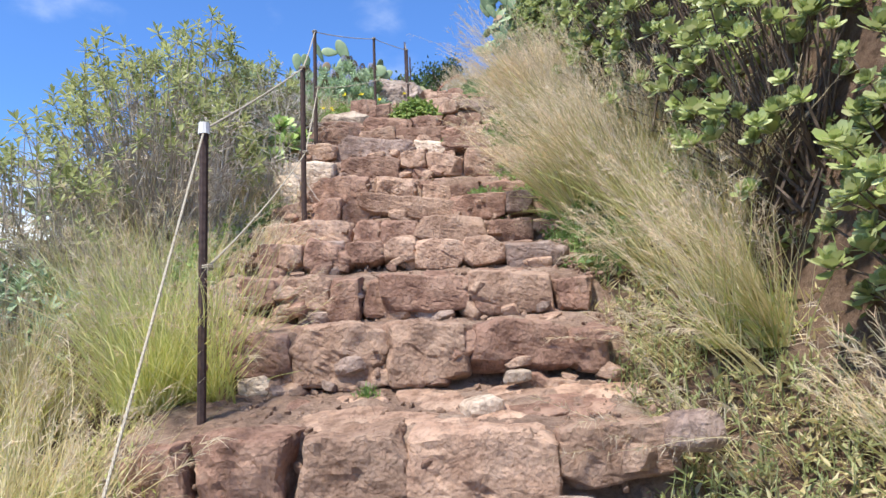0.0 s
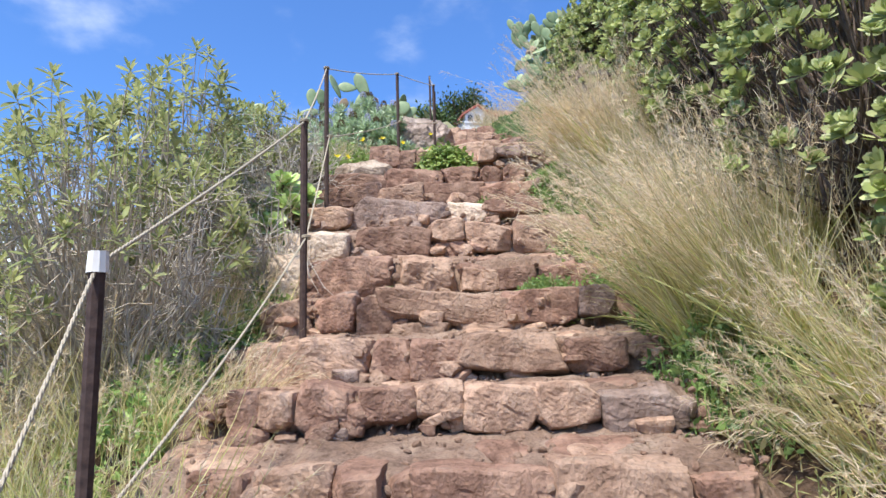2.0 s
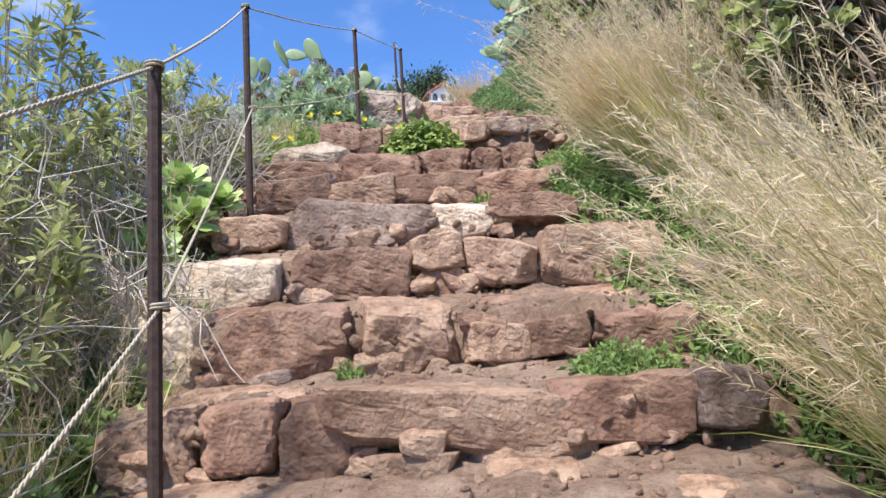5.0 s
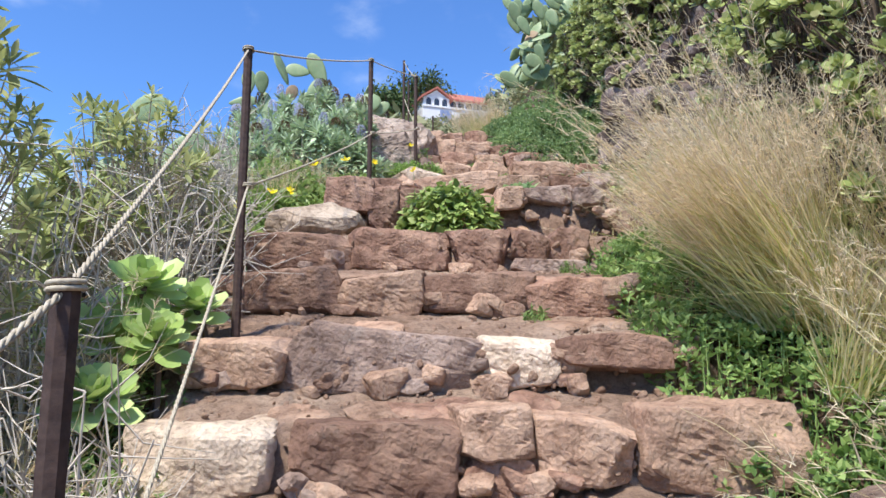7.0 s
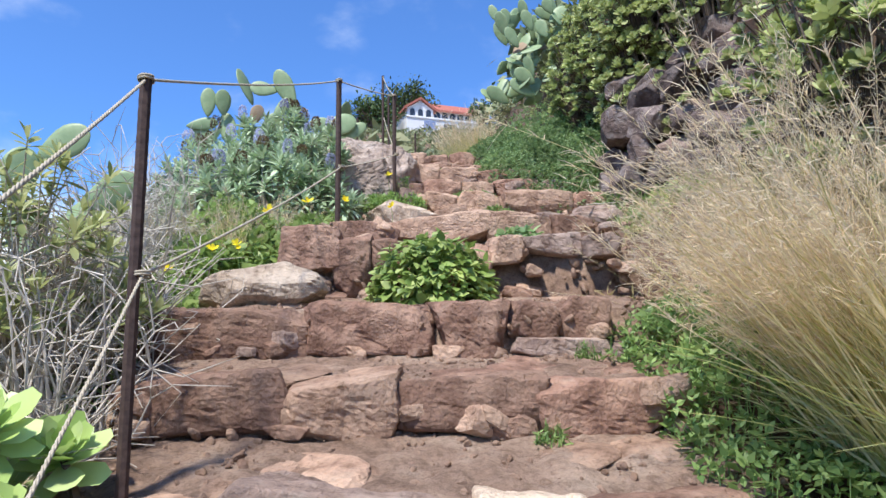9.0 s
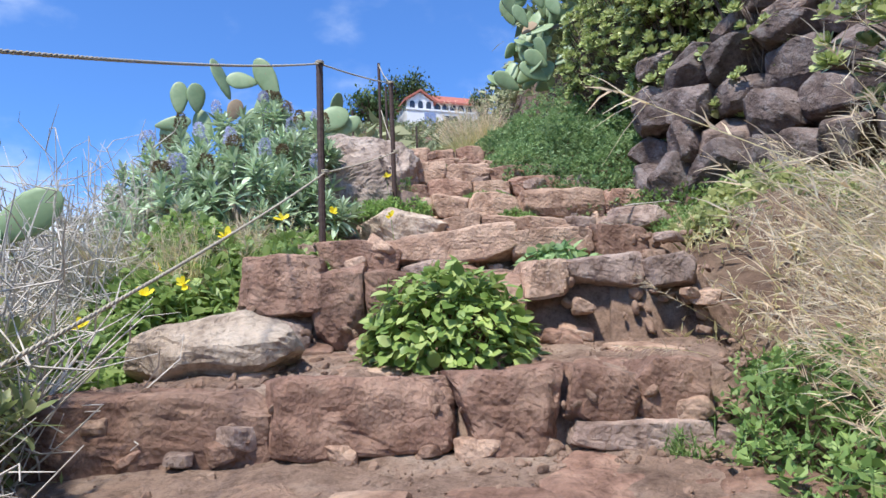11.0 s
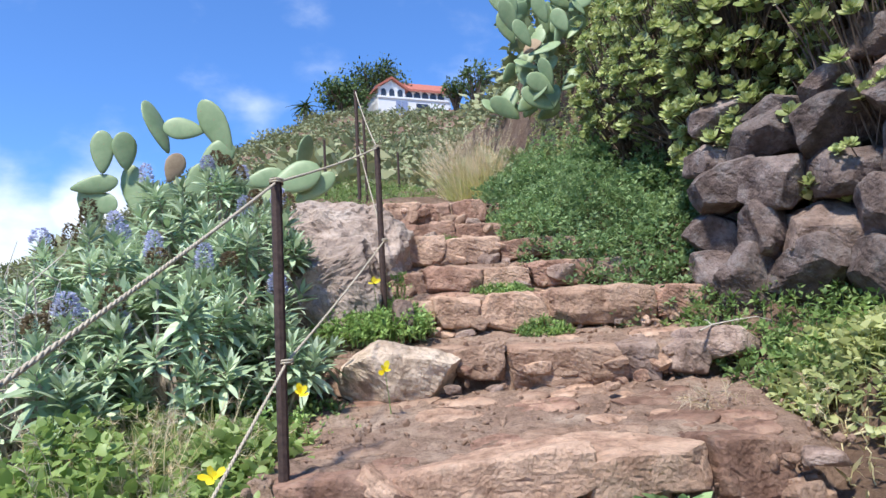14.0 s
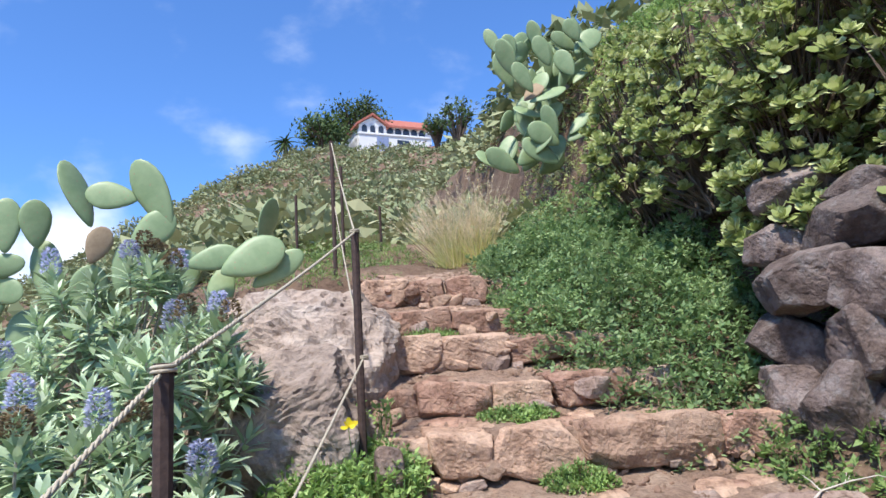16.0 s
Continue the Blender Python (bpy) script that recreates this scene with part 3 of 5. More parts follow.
# ---- posts and ropes ----
def build_post(x, y, z0, z1, label, lean=(0, 0), r=0.0155, tape=False):
    root = thing("rail_post", (x, y, z0), label, "post", "iron posts along the stair")
    k = 70
    h = z1 - z0 + 0.15
    zz = np.linspace(0, h, k) - 0.15
    path = np.stack([lean[0] * zz / h, lean[1] * zz / h, zz], -1)[None]
    v, f = tubes(path, [r], [r], 8)
    v = v.reshape(k, 8, 3)
    c = path[0][:, None]
    ring = (1 + 0.045 * (np.arange(k) % 2))[:, None, None]
    v = c + (v - c) * ring
    v = v.reshape(-1, 3)
    cap = np.array([[(k - 1) * 8 + a for a in q] for q in ((0, 1, 2, 3), (0, 3, 4, 7), (4, 5, 6, 7))])
    part("shaft", np_mesh("shaft", v, np.concatenate([f, cap]), M_IRON), root)
    if tape:
        p = np.array([[[lean[0], lean[1], h - 0.15 - 0.03], [lean[0], lean[1], h - 0.15 - 0.012], [lean[0], lean[1], h - 0.15 + 0.012]]])
        v, f = tubes(p, [0.021], [0.019], 10)
        f = np.concatenate([f, [[20, 21, 22, 23], [20, 23, 24, 29], [24, 25, 28, 29], [25, 26, 27, 28]]])
        part("tape_cap", np_mesh("tape_cap", v, f, M_TAPE), root, "white tape wrapped round the post top")
    return root


POSTS = [(-0.835, 2.42, 1.30, 2.33), (-0.805, 4.05, 2.24, 3.24), (-1.03, 5.72, 3.24, 4.28), (-0.715, 7.84, 4.22, 5.19), (-0.40, 9.44, 4.88, 5.75), (-0.54, 12.0, 5.9, 7.03)]
for i, (x, y, a, b) in enumerate(POSTS):
    build_post(x, y, a, b, "rusty brown iron bar standing beside the stone stair" if i else "rusty iron bar with a white taped top beside the stair", (0.0, 0.0), tape=(i == 0))
for x, y, h in ((-0.9, 13.0, 0.65), (-0.1, 14.0, 0.5), (-0.48, 12.6, 0.9)):
    build_post(x, y, z_at(x, y), z_at(x, y) + h, "thin iron bar beyond the top of the stair", r=0.013)
build_post(-0.75, 1.52, 0.78, 1.16, "short iron stake that holds the rope end", r=0.012)


def rope_line(points, sag):
    """Points along a rope that hangs between its ties."""
    out = []
    for i, (a, b) in enumerate(zip(points[:-1], points[1:])):
        a, b = np.array(a), np.array(b)
        n = max(8, int(np.linalg.norm(b - a) / 0.012))
        t = np.linspace(0, 1, n, endpoint=(i == len(points) - 2))[:, None]
        p = a + (b - a) * t
        p[:, 2:3] -= sag[i] * 4 * t * (1 - t)
        out.append(p)
    return np.concatenate(out)


def build_rope(points, sag, label, r=0.0025, ties=()):
    line = rope_line(points, sag)
    d = unit(np.gradient(line, axis=0))
    side = unit(np.cross(d, np.array([0, 0.1, 1.0])))
    up = np.cross(side, d)
    s = np.concatenate([[0], np.cumsum(np.linalg.norm(np.diff(line, axis=0), axis=1))])
    strands = []
    for j in range(3):
        a = (s / 0.05 * 2 * math.pi + j * 2 * math.pi / 3)[:, None]
        strands.append(line + (side * np.cos(a) + up * np.sin(a)) * r * 0.95)
    v, f = tubes(np.array(strands), [r] * 3, [r] * 3, 5)
    root = thing("rope", tuple(line[0]), label, "rope", "hand ropes along the stair")
    o = line[0]
    part("strand", np_mesh("strand", v - o, f, M_ROPE, True), root)
    for t in ties:
        # three turns round the post
        a = np.linspace(0, 2 * 2 * math.pi, 60)
        p = np.stack([0.0185 * np.cos(a), 0.0185 * np.sin(a), np.linspace(-0.006, 0.008, 60)], -1)[None] + (np.array(t) - o)
        v, f = tubes(p, [0.0033], [0.0033], 5)
        part("knot", np_mesh("knot", v, f, M_ROPE, True), root)
    return root


TOP = [(x, y, b - 0.012) for x, y, a, b in POSTS]
build_rope([(-0.75, 1.52, 1.14), *TOP], [0.005, 0.01, 0.02, 0.02, 0.01, 0.03], "taut pale twisted rope tied along the post tops", ties=TOP[1:5])
MID = [(-0.82, 2.42, 1.82), (-0.795, 4.05, 2.70), (-1.01, 5.72, 3.76), (-0.70, 7.84, 4.66), (-0.385, 9.44, 5.24), (-0.53, 12.0, 6.5)]
build_rope(MID, [0.03, 0.01, 0.02, 0.01, 0.02], "pale twisted rope tied at mid height of the posts", ties=MID[:5])


# ---- plants ----
def whorls(tips, axes, n, length, leaf, rng, hi=75, lo=0, along=0.0, jitter=0.12, taper=0.45):
    """Rosettes of n leaves at the tips, spread about the axes."""
    N = len(tips)
    Z = unit(axes)
    X = unit(np.cross(Z, rng.normal(size=(N, 3))))
    Y = np.cross(Z, X)
    i = np.arange(n)
    az = i[None] * 2.39996 + rng.uniform(0, 6.28, (N, 1)) + rng.normal(scale=0.15, size=(N, n))
    el = np.radians(hi + (lo - hi) * i / max(1, n - 1))[None] + rng.normal(scale=jitter, size=(N, n))
    d = (np.cos(el) * np.cos(az))[..., None] * X[:, None] + (np.cos(el) * np.sin(az))[..., None] * Y[:, None] + np.sin(el)[..., None] * Z[:, None]
    S = np.asarray(length).reshape(-1, 1) * (taper + (1 - taper) * np.sqrt(i / max(1, n - 1)))[None] * rng.uniform(0.85, 1.15, (N, n))
    T = tips[:, None] - Z[:, None] * (along * (i / n))[None, :, None]
    d, S, T = d.reshape(-1, 3), S.ravel(), T.reshape(-1, 3)
    R = frames(d, np.repeat(Z, n, axis=0), rng, 0.15)
    return bake(leaf[0], leaf[1], R, T, S)


def stems_to(tips, rng, r0, r1, spread=0.06, k=6, bow=0.12):
    base = rng.normal(scale=spread, size=tips.shape)
    base[:, 2] = -0.08
    mid = base * 0.5 + tips * 0.5 + np.concatenate([-tips[:, :2] * bow, np.full((len(tips), 1), 0.0)], 1) + rng.normal(scale=0.04, size=tips.shape)
    t = np.linspace(0, 1, k)[None, :, None]
    p = base[:, None] * (1 - t) ** 2 + 2 * mid[:, None] * t * (1 - t) + tips[:, None] * t * t
    return tubes(p, np.full(len(tips), r0), np.full(len(tips), r1), 4) + (p,)


def shrub(name, at, height, radius, tips, leaf, length, per_tip, mat, label, category, seed, group="", hi=75, lo=0, along=0.05, low=0.35, r0=0.008, lean=(0, 0), twig=None, bare=0, face=None, single=False):
    """A bush of many stems that end in rosettes of leaves, with bare twigs between."""
    rng = np.random.default_rng(seed)
    root = thing(name, at, label, category, group)
    u = unit(rng.normal(size=(tips, 3)))
    u[:, 2] = np.abs(u[:, 2])
    q = rng.uniform(0.5, 1.0, (tips, 1)) ** 0.5
    t = np.concatenate([u[:, :2] * radius * q, (low + (1 - low) * u[:, 2:3] * q + rng.normal(scale=0.06, size=(tips, 1))) * height], 1)
    t[:, 0] += lean[0] * t[:, 2]
    t[:, 1] += lean[1] * t[:, 2]
    sv, sf, paths = stems_to(t, rng, r0, r0 * 0.35, radius * 0.18)
    chunks = [(sv, sf)]
    if bare:
        idx = rng.integers(0, tips, bare)
        b0 = paths[idx, rng.integers(2, 5, bare)]
        end = b0 + unit(rng.normal(size=(bare, 3)) + [0, 0, 0.9]) * rng.uniform(0.08, 0.28, (bare, 1))
        mid = (b0 + end) / 2 + rng.normal(scale=0.02, size=b0.shape)
        chunks.append(tubes(np.stack([b0, mid, end], 1), np.full(bare, 0.0035), np.full(bare, 0.001), 4))
    v, f = join(chunks)
    part("stem_tangle", np_mesh("stem_tangle", v, f, twig or M_TWIG), root)
    axes = unit(t * [0.8, 0.8, 0.4] + [0, 0, 0.55 * height])
    if face is not None:
        axes = unit(axes * 0.5 + np.array(face) + rng.normal(scale=0.25, size=t.shape))
    if single:
        kinds = []
        for _ in range(6):
            v, f = whorls(np.zeros((1, 3)), np.array([[0, 0, 1.0]]), per_tip, [length], leaf, rng, hi, lo, along)
            kinds.append(np_mesh("rosette", v, f, mat, True))
        for k in range(tips):
            ob = part("rosette", kinds[k % 6], root)
            turn = Vector(axes[k]).to_track_quat("Z", "Y").to_matrix().to_4x4()
            ob.matrix_basis = Matrix.Translation(t[k]) @ turn @ pose(0, 0, 0, 0, 0, rng.uniform(0, 360)) @ Matrix.Scale(rng.uniform(0.7, 1.15), 4)
        return root, t, axes, rng
    lv, lf = whorls(t, axes, per_tip, rng.uniform(0.7, 1.15, tips) * length, leaf, rng, hi, lo, along)
    part("foliage", np_mesh("foliage", lv, lf, mat, True), root)
    return root, t, axes, rng


def tussock(at, count, length, lean, spread, label, seed, mat=None, plume=0.5, width=0.0045, droop=0.35, r=0.12, group="dry grass tussocks", base_green=True):
    """A fountain of grass: leaf blades, taller culms and feathery heads."""
    rng = np.random.default_rng(seed)
    root = thing("grass_tussock", at, label, "grass", group)
    # blades rise in sheaves, each with its own lean and reach
    sheaves = max(3, count // 45)
    which = rng.integers(0, sheaves, count)
    foot = rng.normal(scale=r, size=(sheaves, 2))
    a = rng.uniform(0, 6.283, sheaves)
    out = np.stack([np.cos(a), np.sin(a)], 1) * (rng.uniform(0, 1, sheaves) ** 0.7 * spread)[:, None]
    reach = rng.uniform(0.62, 1.0, sheaves)
    root_p = np.concatenate([foot[which] + rng.normal(scale=0.03, size=(count, 2)), np.zeros((count, 1))], 1)
    w = np.concatenate([out[which] + rng.normal(scale=0.24, size=(count, 2)), np.zeros((count, 1))], 1)
    way = np.array([lean[0], lean[1], 1.0])[None] + w + root_p * 1.2
    tilt = np.linalg.norm(way[:, :2], axis=1, keepdims=True)
    way[:, :2] *= np.minimum(1.0, max(0.85, math.hypot(*lean) + 0.25) / np.maximum(tilt, 1e-6))
    L = length * reach[which] * rng.uniform(0.45, 1.0, count) ** 0.7
    wind = np.array([lean[0], lean[1], 0.0]) * 0.7
    v, f, p = blades(root_p - [0, 0, 0.05], way, L, droop * rng.uniform(0.15, 1.2, count), width * rng.uniform(0.45, 1.3, count), rng, 8, wind + rng.normal(scale=0.35, size=(count, 3)) * [1, 1, 0.3], 0.055)
    part("blade_tuft", np_mesh("blade_tuft", v, f, mat or M_STRAW), root)
    if base_green:
        g = int(count * 0.7)
        idx = rng.integers(0, count, g)
        v, f, _ = blades(root_p[idx] - [0, 0, 0.05], way[idx] + rng.normal(scale=0.25, size=(g, 3)), L[idx] * rng.uniform(0.4, 0.75, g), rng.uniform(0.05, 0.4, g), np.full(g, width * 1.2), rng, 5, None, 0.03)
        part("green_tuft", np_mesh("green_tuft", v, f, M_GRASS), root, "greener leaf blades at the foot")
    m = int(count * plume)
    if m:
        idx = rng.choice(count, m, replace=m > count)
        per = 30
        ends = p[idx]
        t = 1 - 0.30 * rng.uniform(0, 1, (m, per)) ** 1.3
        k = np.clip((t * 7).astype(int), 0, 6)
        fr = (t * 7 - k)[..., None]
        rows = np.arange(m)[:, None]
        b = ends[rows, k] * (1 - fr) + ends[rows, k + 1] * fr
        d = unit(ends[rows, k + 1] - ends[rows, k]) + rng.normal(scale=0.5, size=(m, per, 3))
        b, d = b.reshape(-1, 3), d.reshape(-1, 3)
        v, f, _ = blades(b, d, rng.uniform(0.018, 0.06, len(b)), np.full(len(b), 0.2), np.full(len(b), 0.0026), rng, 3)
        part("seed_fluff", np_mesh("seed_fluff", v, f, M_PLUME), root, "feathery pinkish-beige seed heads")
    return root


def herbs(name, label, seed, xr, yr, count, size, mat, leaf, height, category="weeds", per=5, keep=None, on=None, kind="stuff"):
    """Low herbs strewn over a stretch of ground; kind stuff."""
    rng = np.random.default_rng(seed)
    x, y = rng.uniform(*xr, count), rng.uniform(*yr, count)
    cx, cy = (xr[0] + xr[1]) / 2, (yr[0] + yr[1]) / 2
    e = ((x - cx) / (xr[1] - xr[0]) * 2) ** 2 + ((y - cy) / (yr[1] - yr[0]) * 2) ** 2
    ok = rng.uniform(0, 1, count) > smoothstep(0.55, 1.35, e)
    x, y, e = x[ok], y[ok], e[ok]
    z = terrain(x, y) if on is None else on(x, y)
    h = height * rng.uniform(0.15, 1.0, len(x)) * (1 - 0.7 * np.clip(e, 0, 1)) * (0.65 + 0.6 * np.array([noise.noise(Vector((a * 2.5, b * 2.5, seed))) for a, b in zip(x, y)]))
    h = np.maximum(h, 0.02)
    tips = np.stack([x, y, z + h], 1)
    axes = np.stack([rng.normal(scale=0.45, size=len(x)), rng.normal(scale=0.45, size=len(x)), np.ones(len(x))], 1)
    at = np.array([cx, cy, float(np.min(z))])
    tips = tips - at
    v, f = whorls(tips, axes, per, rng.uniform(0.6, 1.3, len(x)) * size, leaf, rng, 60, 5, size * 0.8, 0.3)
    root = thing(name, tuple(at), label, category, kind=kind)
    part("foliage", np_mesh("foliage", v, f, mat, True), root)
    b = tips.copy()
    b[:, 2] = (z - at[2]) - 0.03
    pick = rng.choice(len(b), min(len(b), 350), replace=False)
    sv, sf = tubes(np.stack([b[pick], (b[pick] + tips[pick]) / 2 + rng.normal(scale=0.01, size=(len(pick), 3)), tips[pick]], 1), np.full(len(pick), 0.003), np.full(len(pick), 0.0015), 4)
    part("stem_tangle", np_mesh("stem_tangle", sv, sf, mat), root)
    return root


# dry grass on the bank beside the stair
DRY = "dry straw-coloured grass tussock leaning over the stone steps"
for i, (x, y, n, L, lean, spread, plume) in enumerate([
        (1.04, 3.90, 1150, 1.42, (-0.50, 0.12), 0.55, 0.6), (1.22, 4.60, 400, 1.2, (-0.28, 0.1), 0.45, 0.6), (1.26, 3.30, 420, 0.95, (-0.15, -0.05), 0.6, 0.35), (1.38, 4.1, 340, 1.1, (-0.25, 0.08), 0.45, 0.4),
        (1.05, 5.75, 1200, 1.36, (-0.45, 0.0), 0.55, 1.0), (1.14, 6.30, 800, 1.1, (-0.42, -0.1), 0.6, 0.75), (1.30, 5.15, 220, 1.0, (-0.2, 0.05), 0.45, 0.5), (1.02, 5.42, 320, 0.85, (-0.2, 0.15), 0.5, 0.4),
        (1.25, 2.60, 450, 0.95, (-0.2, -0.1), 0.8, 0.35), (1.22, 2.95, 380, 0.95, (-0.3, 0.0), 0.7, 0.4), (1.32, 1.80, 380, 0.85, (-0.25, -0.1), 0.8, 0.3)]):
    tussock((x, y, z_at(x, y)), int(n * 0.8), L, lean, spread, DRY, 100 + i, plume=plume, width=0.0060, droop=0.17)
tussock((0.52, 12.55, z_at(0.52, 12.55)), 700, 0.95, (-0.16, -0.02), 0.26, "tall straw-coloured grass clump above the top step", 120, plume=0.5, r=0.1, droop=0.15)
for i, (x, y, n, L, lean) in enumerate([(0.74, 6.75, 20, 0.85, (-0.5, -0.5)), (0.95, 2.2, 60, 0.8, (-0.8, -0.2)), (1.1, 3.1, 70, 0.7, (-0.7, -0.3)), (1.05, 2.6, 60, 0.6, (-0.5, 0.1)), (0.9, 4.9, 24, 0.9, (-0.9, -0.2)), (1.0, 8.35, 30, 0.5, (-0.3, -0.1)), (1.25, 7.3, 9, 0.7, (-0.5, -0.5))]):
    tussock((x, y, z_at(x, y)), n, L, lean, 0.6, "few long dry grass stalks hanging over the path", 160 + i, plume=0.6, width=0.005, droop=0.4, base_green=False)
# greener grass on the open side
for i, (x, y, n, L, lean, sp) in enumerate([(-1.10, 2.75, 1300, 1.05, (-0.1, -0.05), 0.45), (-1.28, 2.1, 1000, 0.95, (0.0, -0.05), 0.5), (-1.6, 2.7, 1000, 1.0, (0.05, 0.0), 0.5), (-1.0, 1.6, 700, 0.6, (0.0, -0.1), 0.6), (-1.75, 3.4, 700, 0.9, (0, 0), 0.4)]):
    tussock((x, y, z_at(x, y)), n, L, lean, sp, "yellow-green grass tussock at the open edge of the stair", 130 + i, mat=M_GRASS if i in (0, 3) else M_STRAW, plume=0.15, width=0.006, droop=0.3)
for i, (x, y, n, L) in enumerate([(-1.35, 7.7, 350, 0.55), (-1.6, 8.1, 300, 0.6), (-1.25, 8.15, 250, 0.45), (-1.9, 7.4, 300, 0.6), (-1.2, 3.5, 420, 0.75), (-1.28, 4.4, 420, 0.8), (-1.4, 5.0, 400, 0.8), (-1.55, 4.0, 300, 0.9), (-1.6, 5.6, 300, 0.8), (-1.5, 8.65, 260, 0.5), (-1.2, 8.2, 380, 0.5), (-1.45, 8.05, 300, 0.55), (-1.05, 7.85, 180, 0.4)]):
    tussock((x, y, z_at(x, y)), n, L, (0.0, -0.1), 0.6, "sparse dry grass among weeds on the open side", 140 + i, plume=0.2, width=0.005)

# shrubs on the open side
OPEN = "open-branched shrub with narrow green leaves at grey stem tips"
for i, (x, y, top, rad, tips) in enumerate([(-1.62, 3.95, 3.38, 0.62, 160), (-1.85, 5.2, 4.15, 0.5, 150), (-1.62, 6.3, 4.33, 0.45, 120), (-2.2, 4.7, 3.7, 0.7, 150), (-2.1, 3.5, 2.75, 0.6, 140), (-2.1, 6.3, 4.0, 0.6, 110), (-1.5, 4.6, 3.2, 0.35, 70)]):
    z = z_at(x, y)
    shrub("shrub", (x, y, z), top - z, rad, int(tips * 0.85), WHORL, 0.075 if y < 4.5 else 0.1, 15, M_EUPH, OPEN, "shrub", 200 + i, "shrubs on the open side", 82, -20, 0.05, 0.35, 0.006, bare=550)

def dry_brush(at, height, radius, n, twigs, label, seed):
    """A dead bush: only grey stems and twigs."""
    rng = np.random.default_rng(seed)
    root = thing("dry_bush", at, label, "bush", "dead bushes on the open side")
    u = unit(rng.normal(size=(n, 3)))
    u[:, 2] = np.abs(u[:, 2])
    t = u * [radius, radius, height] * rng.uniform(0.6, 1, (n, 1)) + [0, 0, height * 0.15]
    sv, sf, paths = stems_to(t, rng, 0.007, 0.002, radius * 0.15, bow=0.2)
    idx = rng.integers(0, n, twigs)
    b0 = paths[idx, rng.integers(1, 6, twigs)]
    end = b0 + unit(rng.normal(size=(twigs, 3)) + [0, 0, 0.3]) * rng.uniform(0.08, 0.3, (twigs, 1))
    mid = (b0 + end) / 2 + rng.normal(scale=0.025, size=b0.shape)
    part("stem_tangle", np_mesh("stem_tangle", sv, sf, M_DEAD), root)
    v, f = tubes(np.stack([b0, mid, end], 1), np.full(twigs, 0.003), np.full(twigs, 0.001), 4)
    part("twig_tangle", np_mesh("twig_tangle", v, f, M_DEAD), root)


for i, (x, y, h, rad) in enumerate([(-1.42, 6.55, 0.75, 0.4), (-1.75, 7.05, 0.7, 0.45), (-1.95, 7.9, 0.7, 0.45), (-1.75, 8.5, 0.75, 0.4), (-1.2, 4.9, 0.5, 0.3), (-1.35, 5.95, 0.6, 0.35), (-1.32, 4.1, 0.8, 0.28), (-1.5, 4.7, 0.9, 0.4), (-1.55, 5.4, 0.9, 0.4), (-2.0, 8.4, 0.9, 0.5), (-1.7, 7.7, 0.6, 0.35)]):
    dry_brush((x, y, z_at(x, y)), h, rad, 50, 420, "tangled grey dead bush on the open slope", 280 + i)

# grey-green bugloss with flower cones
for i, (x, y, top, rad, tips, cones) in enumerate([(-1.25, 8.75, 5.1, 0.42, 60, 4), (-1.55, 8.45, 4.85, 0.34, 40, 6), (-1.05, 9.3, 5.42, 0.36, 55, 4), (-1.75, 9.3, 5.3, 0.5, 60, 7), (-0.85, 8.75, 4.85, 0.26, 34, 1), (-1.95, 3.05, 2.05, 0.4, 40, 0), (-2.3, 2.6, 1.7, 0.4, 36, 0), (-1.4, 9.85, 5.75, 0.48, 60, 8)]):
    z = z_at(x, y)
    root, t, axes, rng = shrub("flowering_bush", (x, y, z), top - z, rad, int(tips * 1.2), LANCE, 0.13, 24, M_ECH, "grey-green leafy bush with blue and spent brown flower cones", "bush", 220 + i, "flowering bushes on the open side", 78, -15, 0.10, 0.3, 0.011, single=True)
    order = np.argsort(-t[:, 2])[:cones * 2]
    for j, k in enumerate(order[:cones]):
        blue = (j + i) % 2 == 0
        n = 260
        s = rng.uniform(0, 1, n)
        a = rng.uniform(0, 6.283, n)
        hgt, wid = rng.uniform(0.06, 0.12), rng.uniform(0.026, 0.036)
        prof = np.sqrt(np.clip(1 - s ** 2.2, 0, 1)) * wid
        pos = np.stack([np.cos(a) * prof, np.sin(a) * prof, s * hgt], 1)
        d = np.stack([np.cos(a), np.sin(a), np.full(n, 0.5)], 1)
        v, f = bake(SMALL[0], SMALL[1], frames(d, np.array([0, 0, 1.0])[None].repeat(n, 0), rng, 0.8), pos + t[k] + axes[k] * 0.03, rng.uniform(0.012, 0.022, n))
        part("flower_cone", np_mesh("flower_cone", v, f, M_BLUE if blue else M_SPENT), root, "blue-violet flower cone" if blue else "spent brown flower cone")

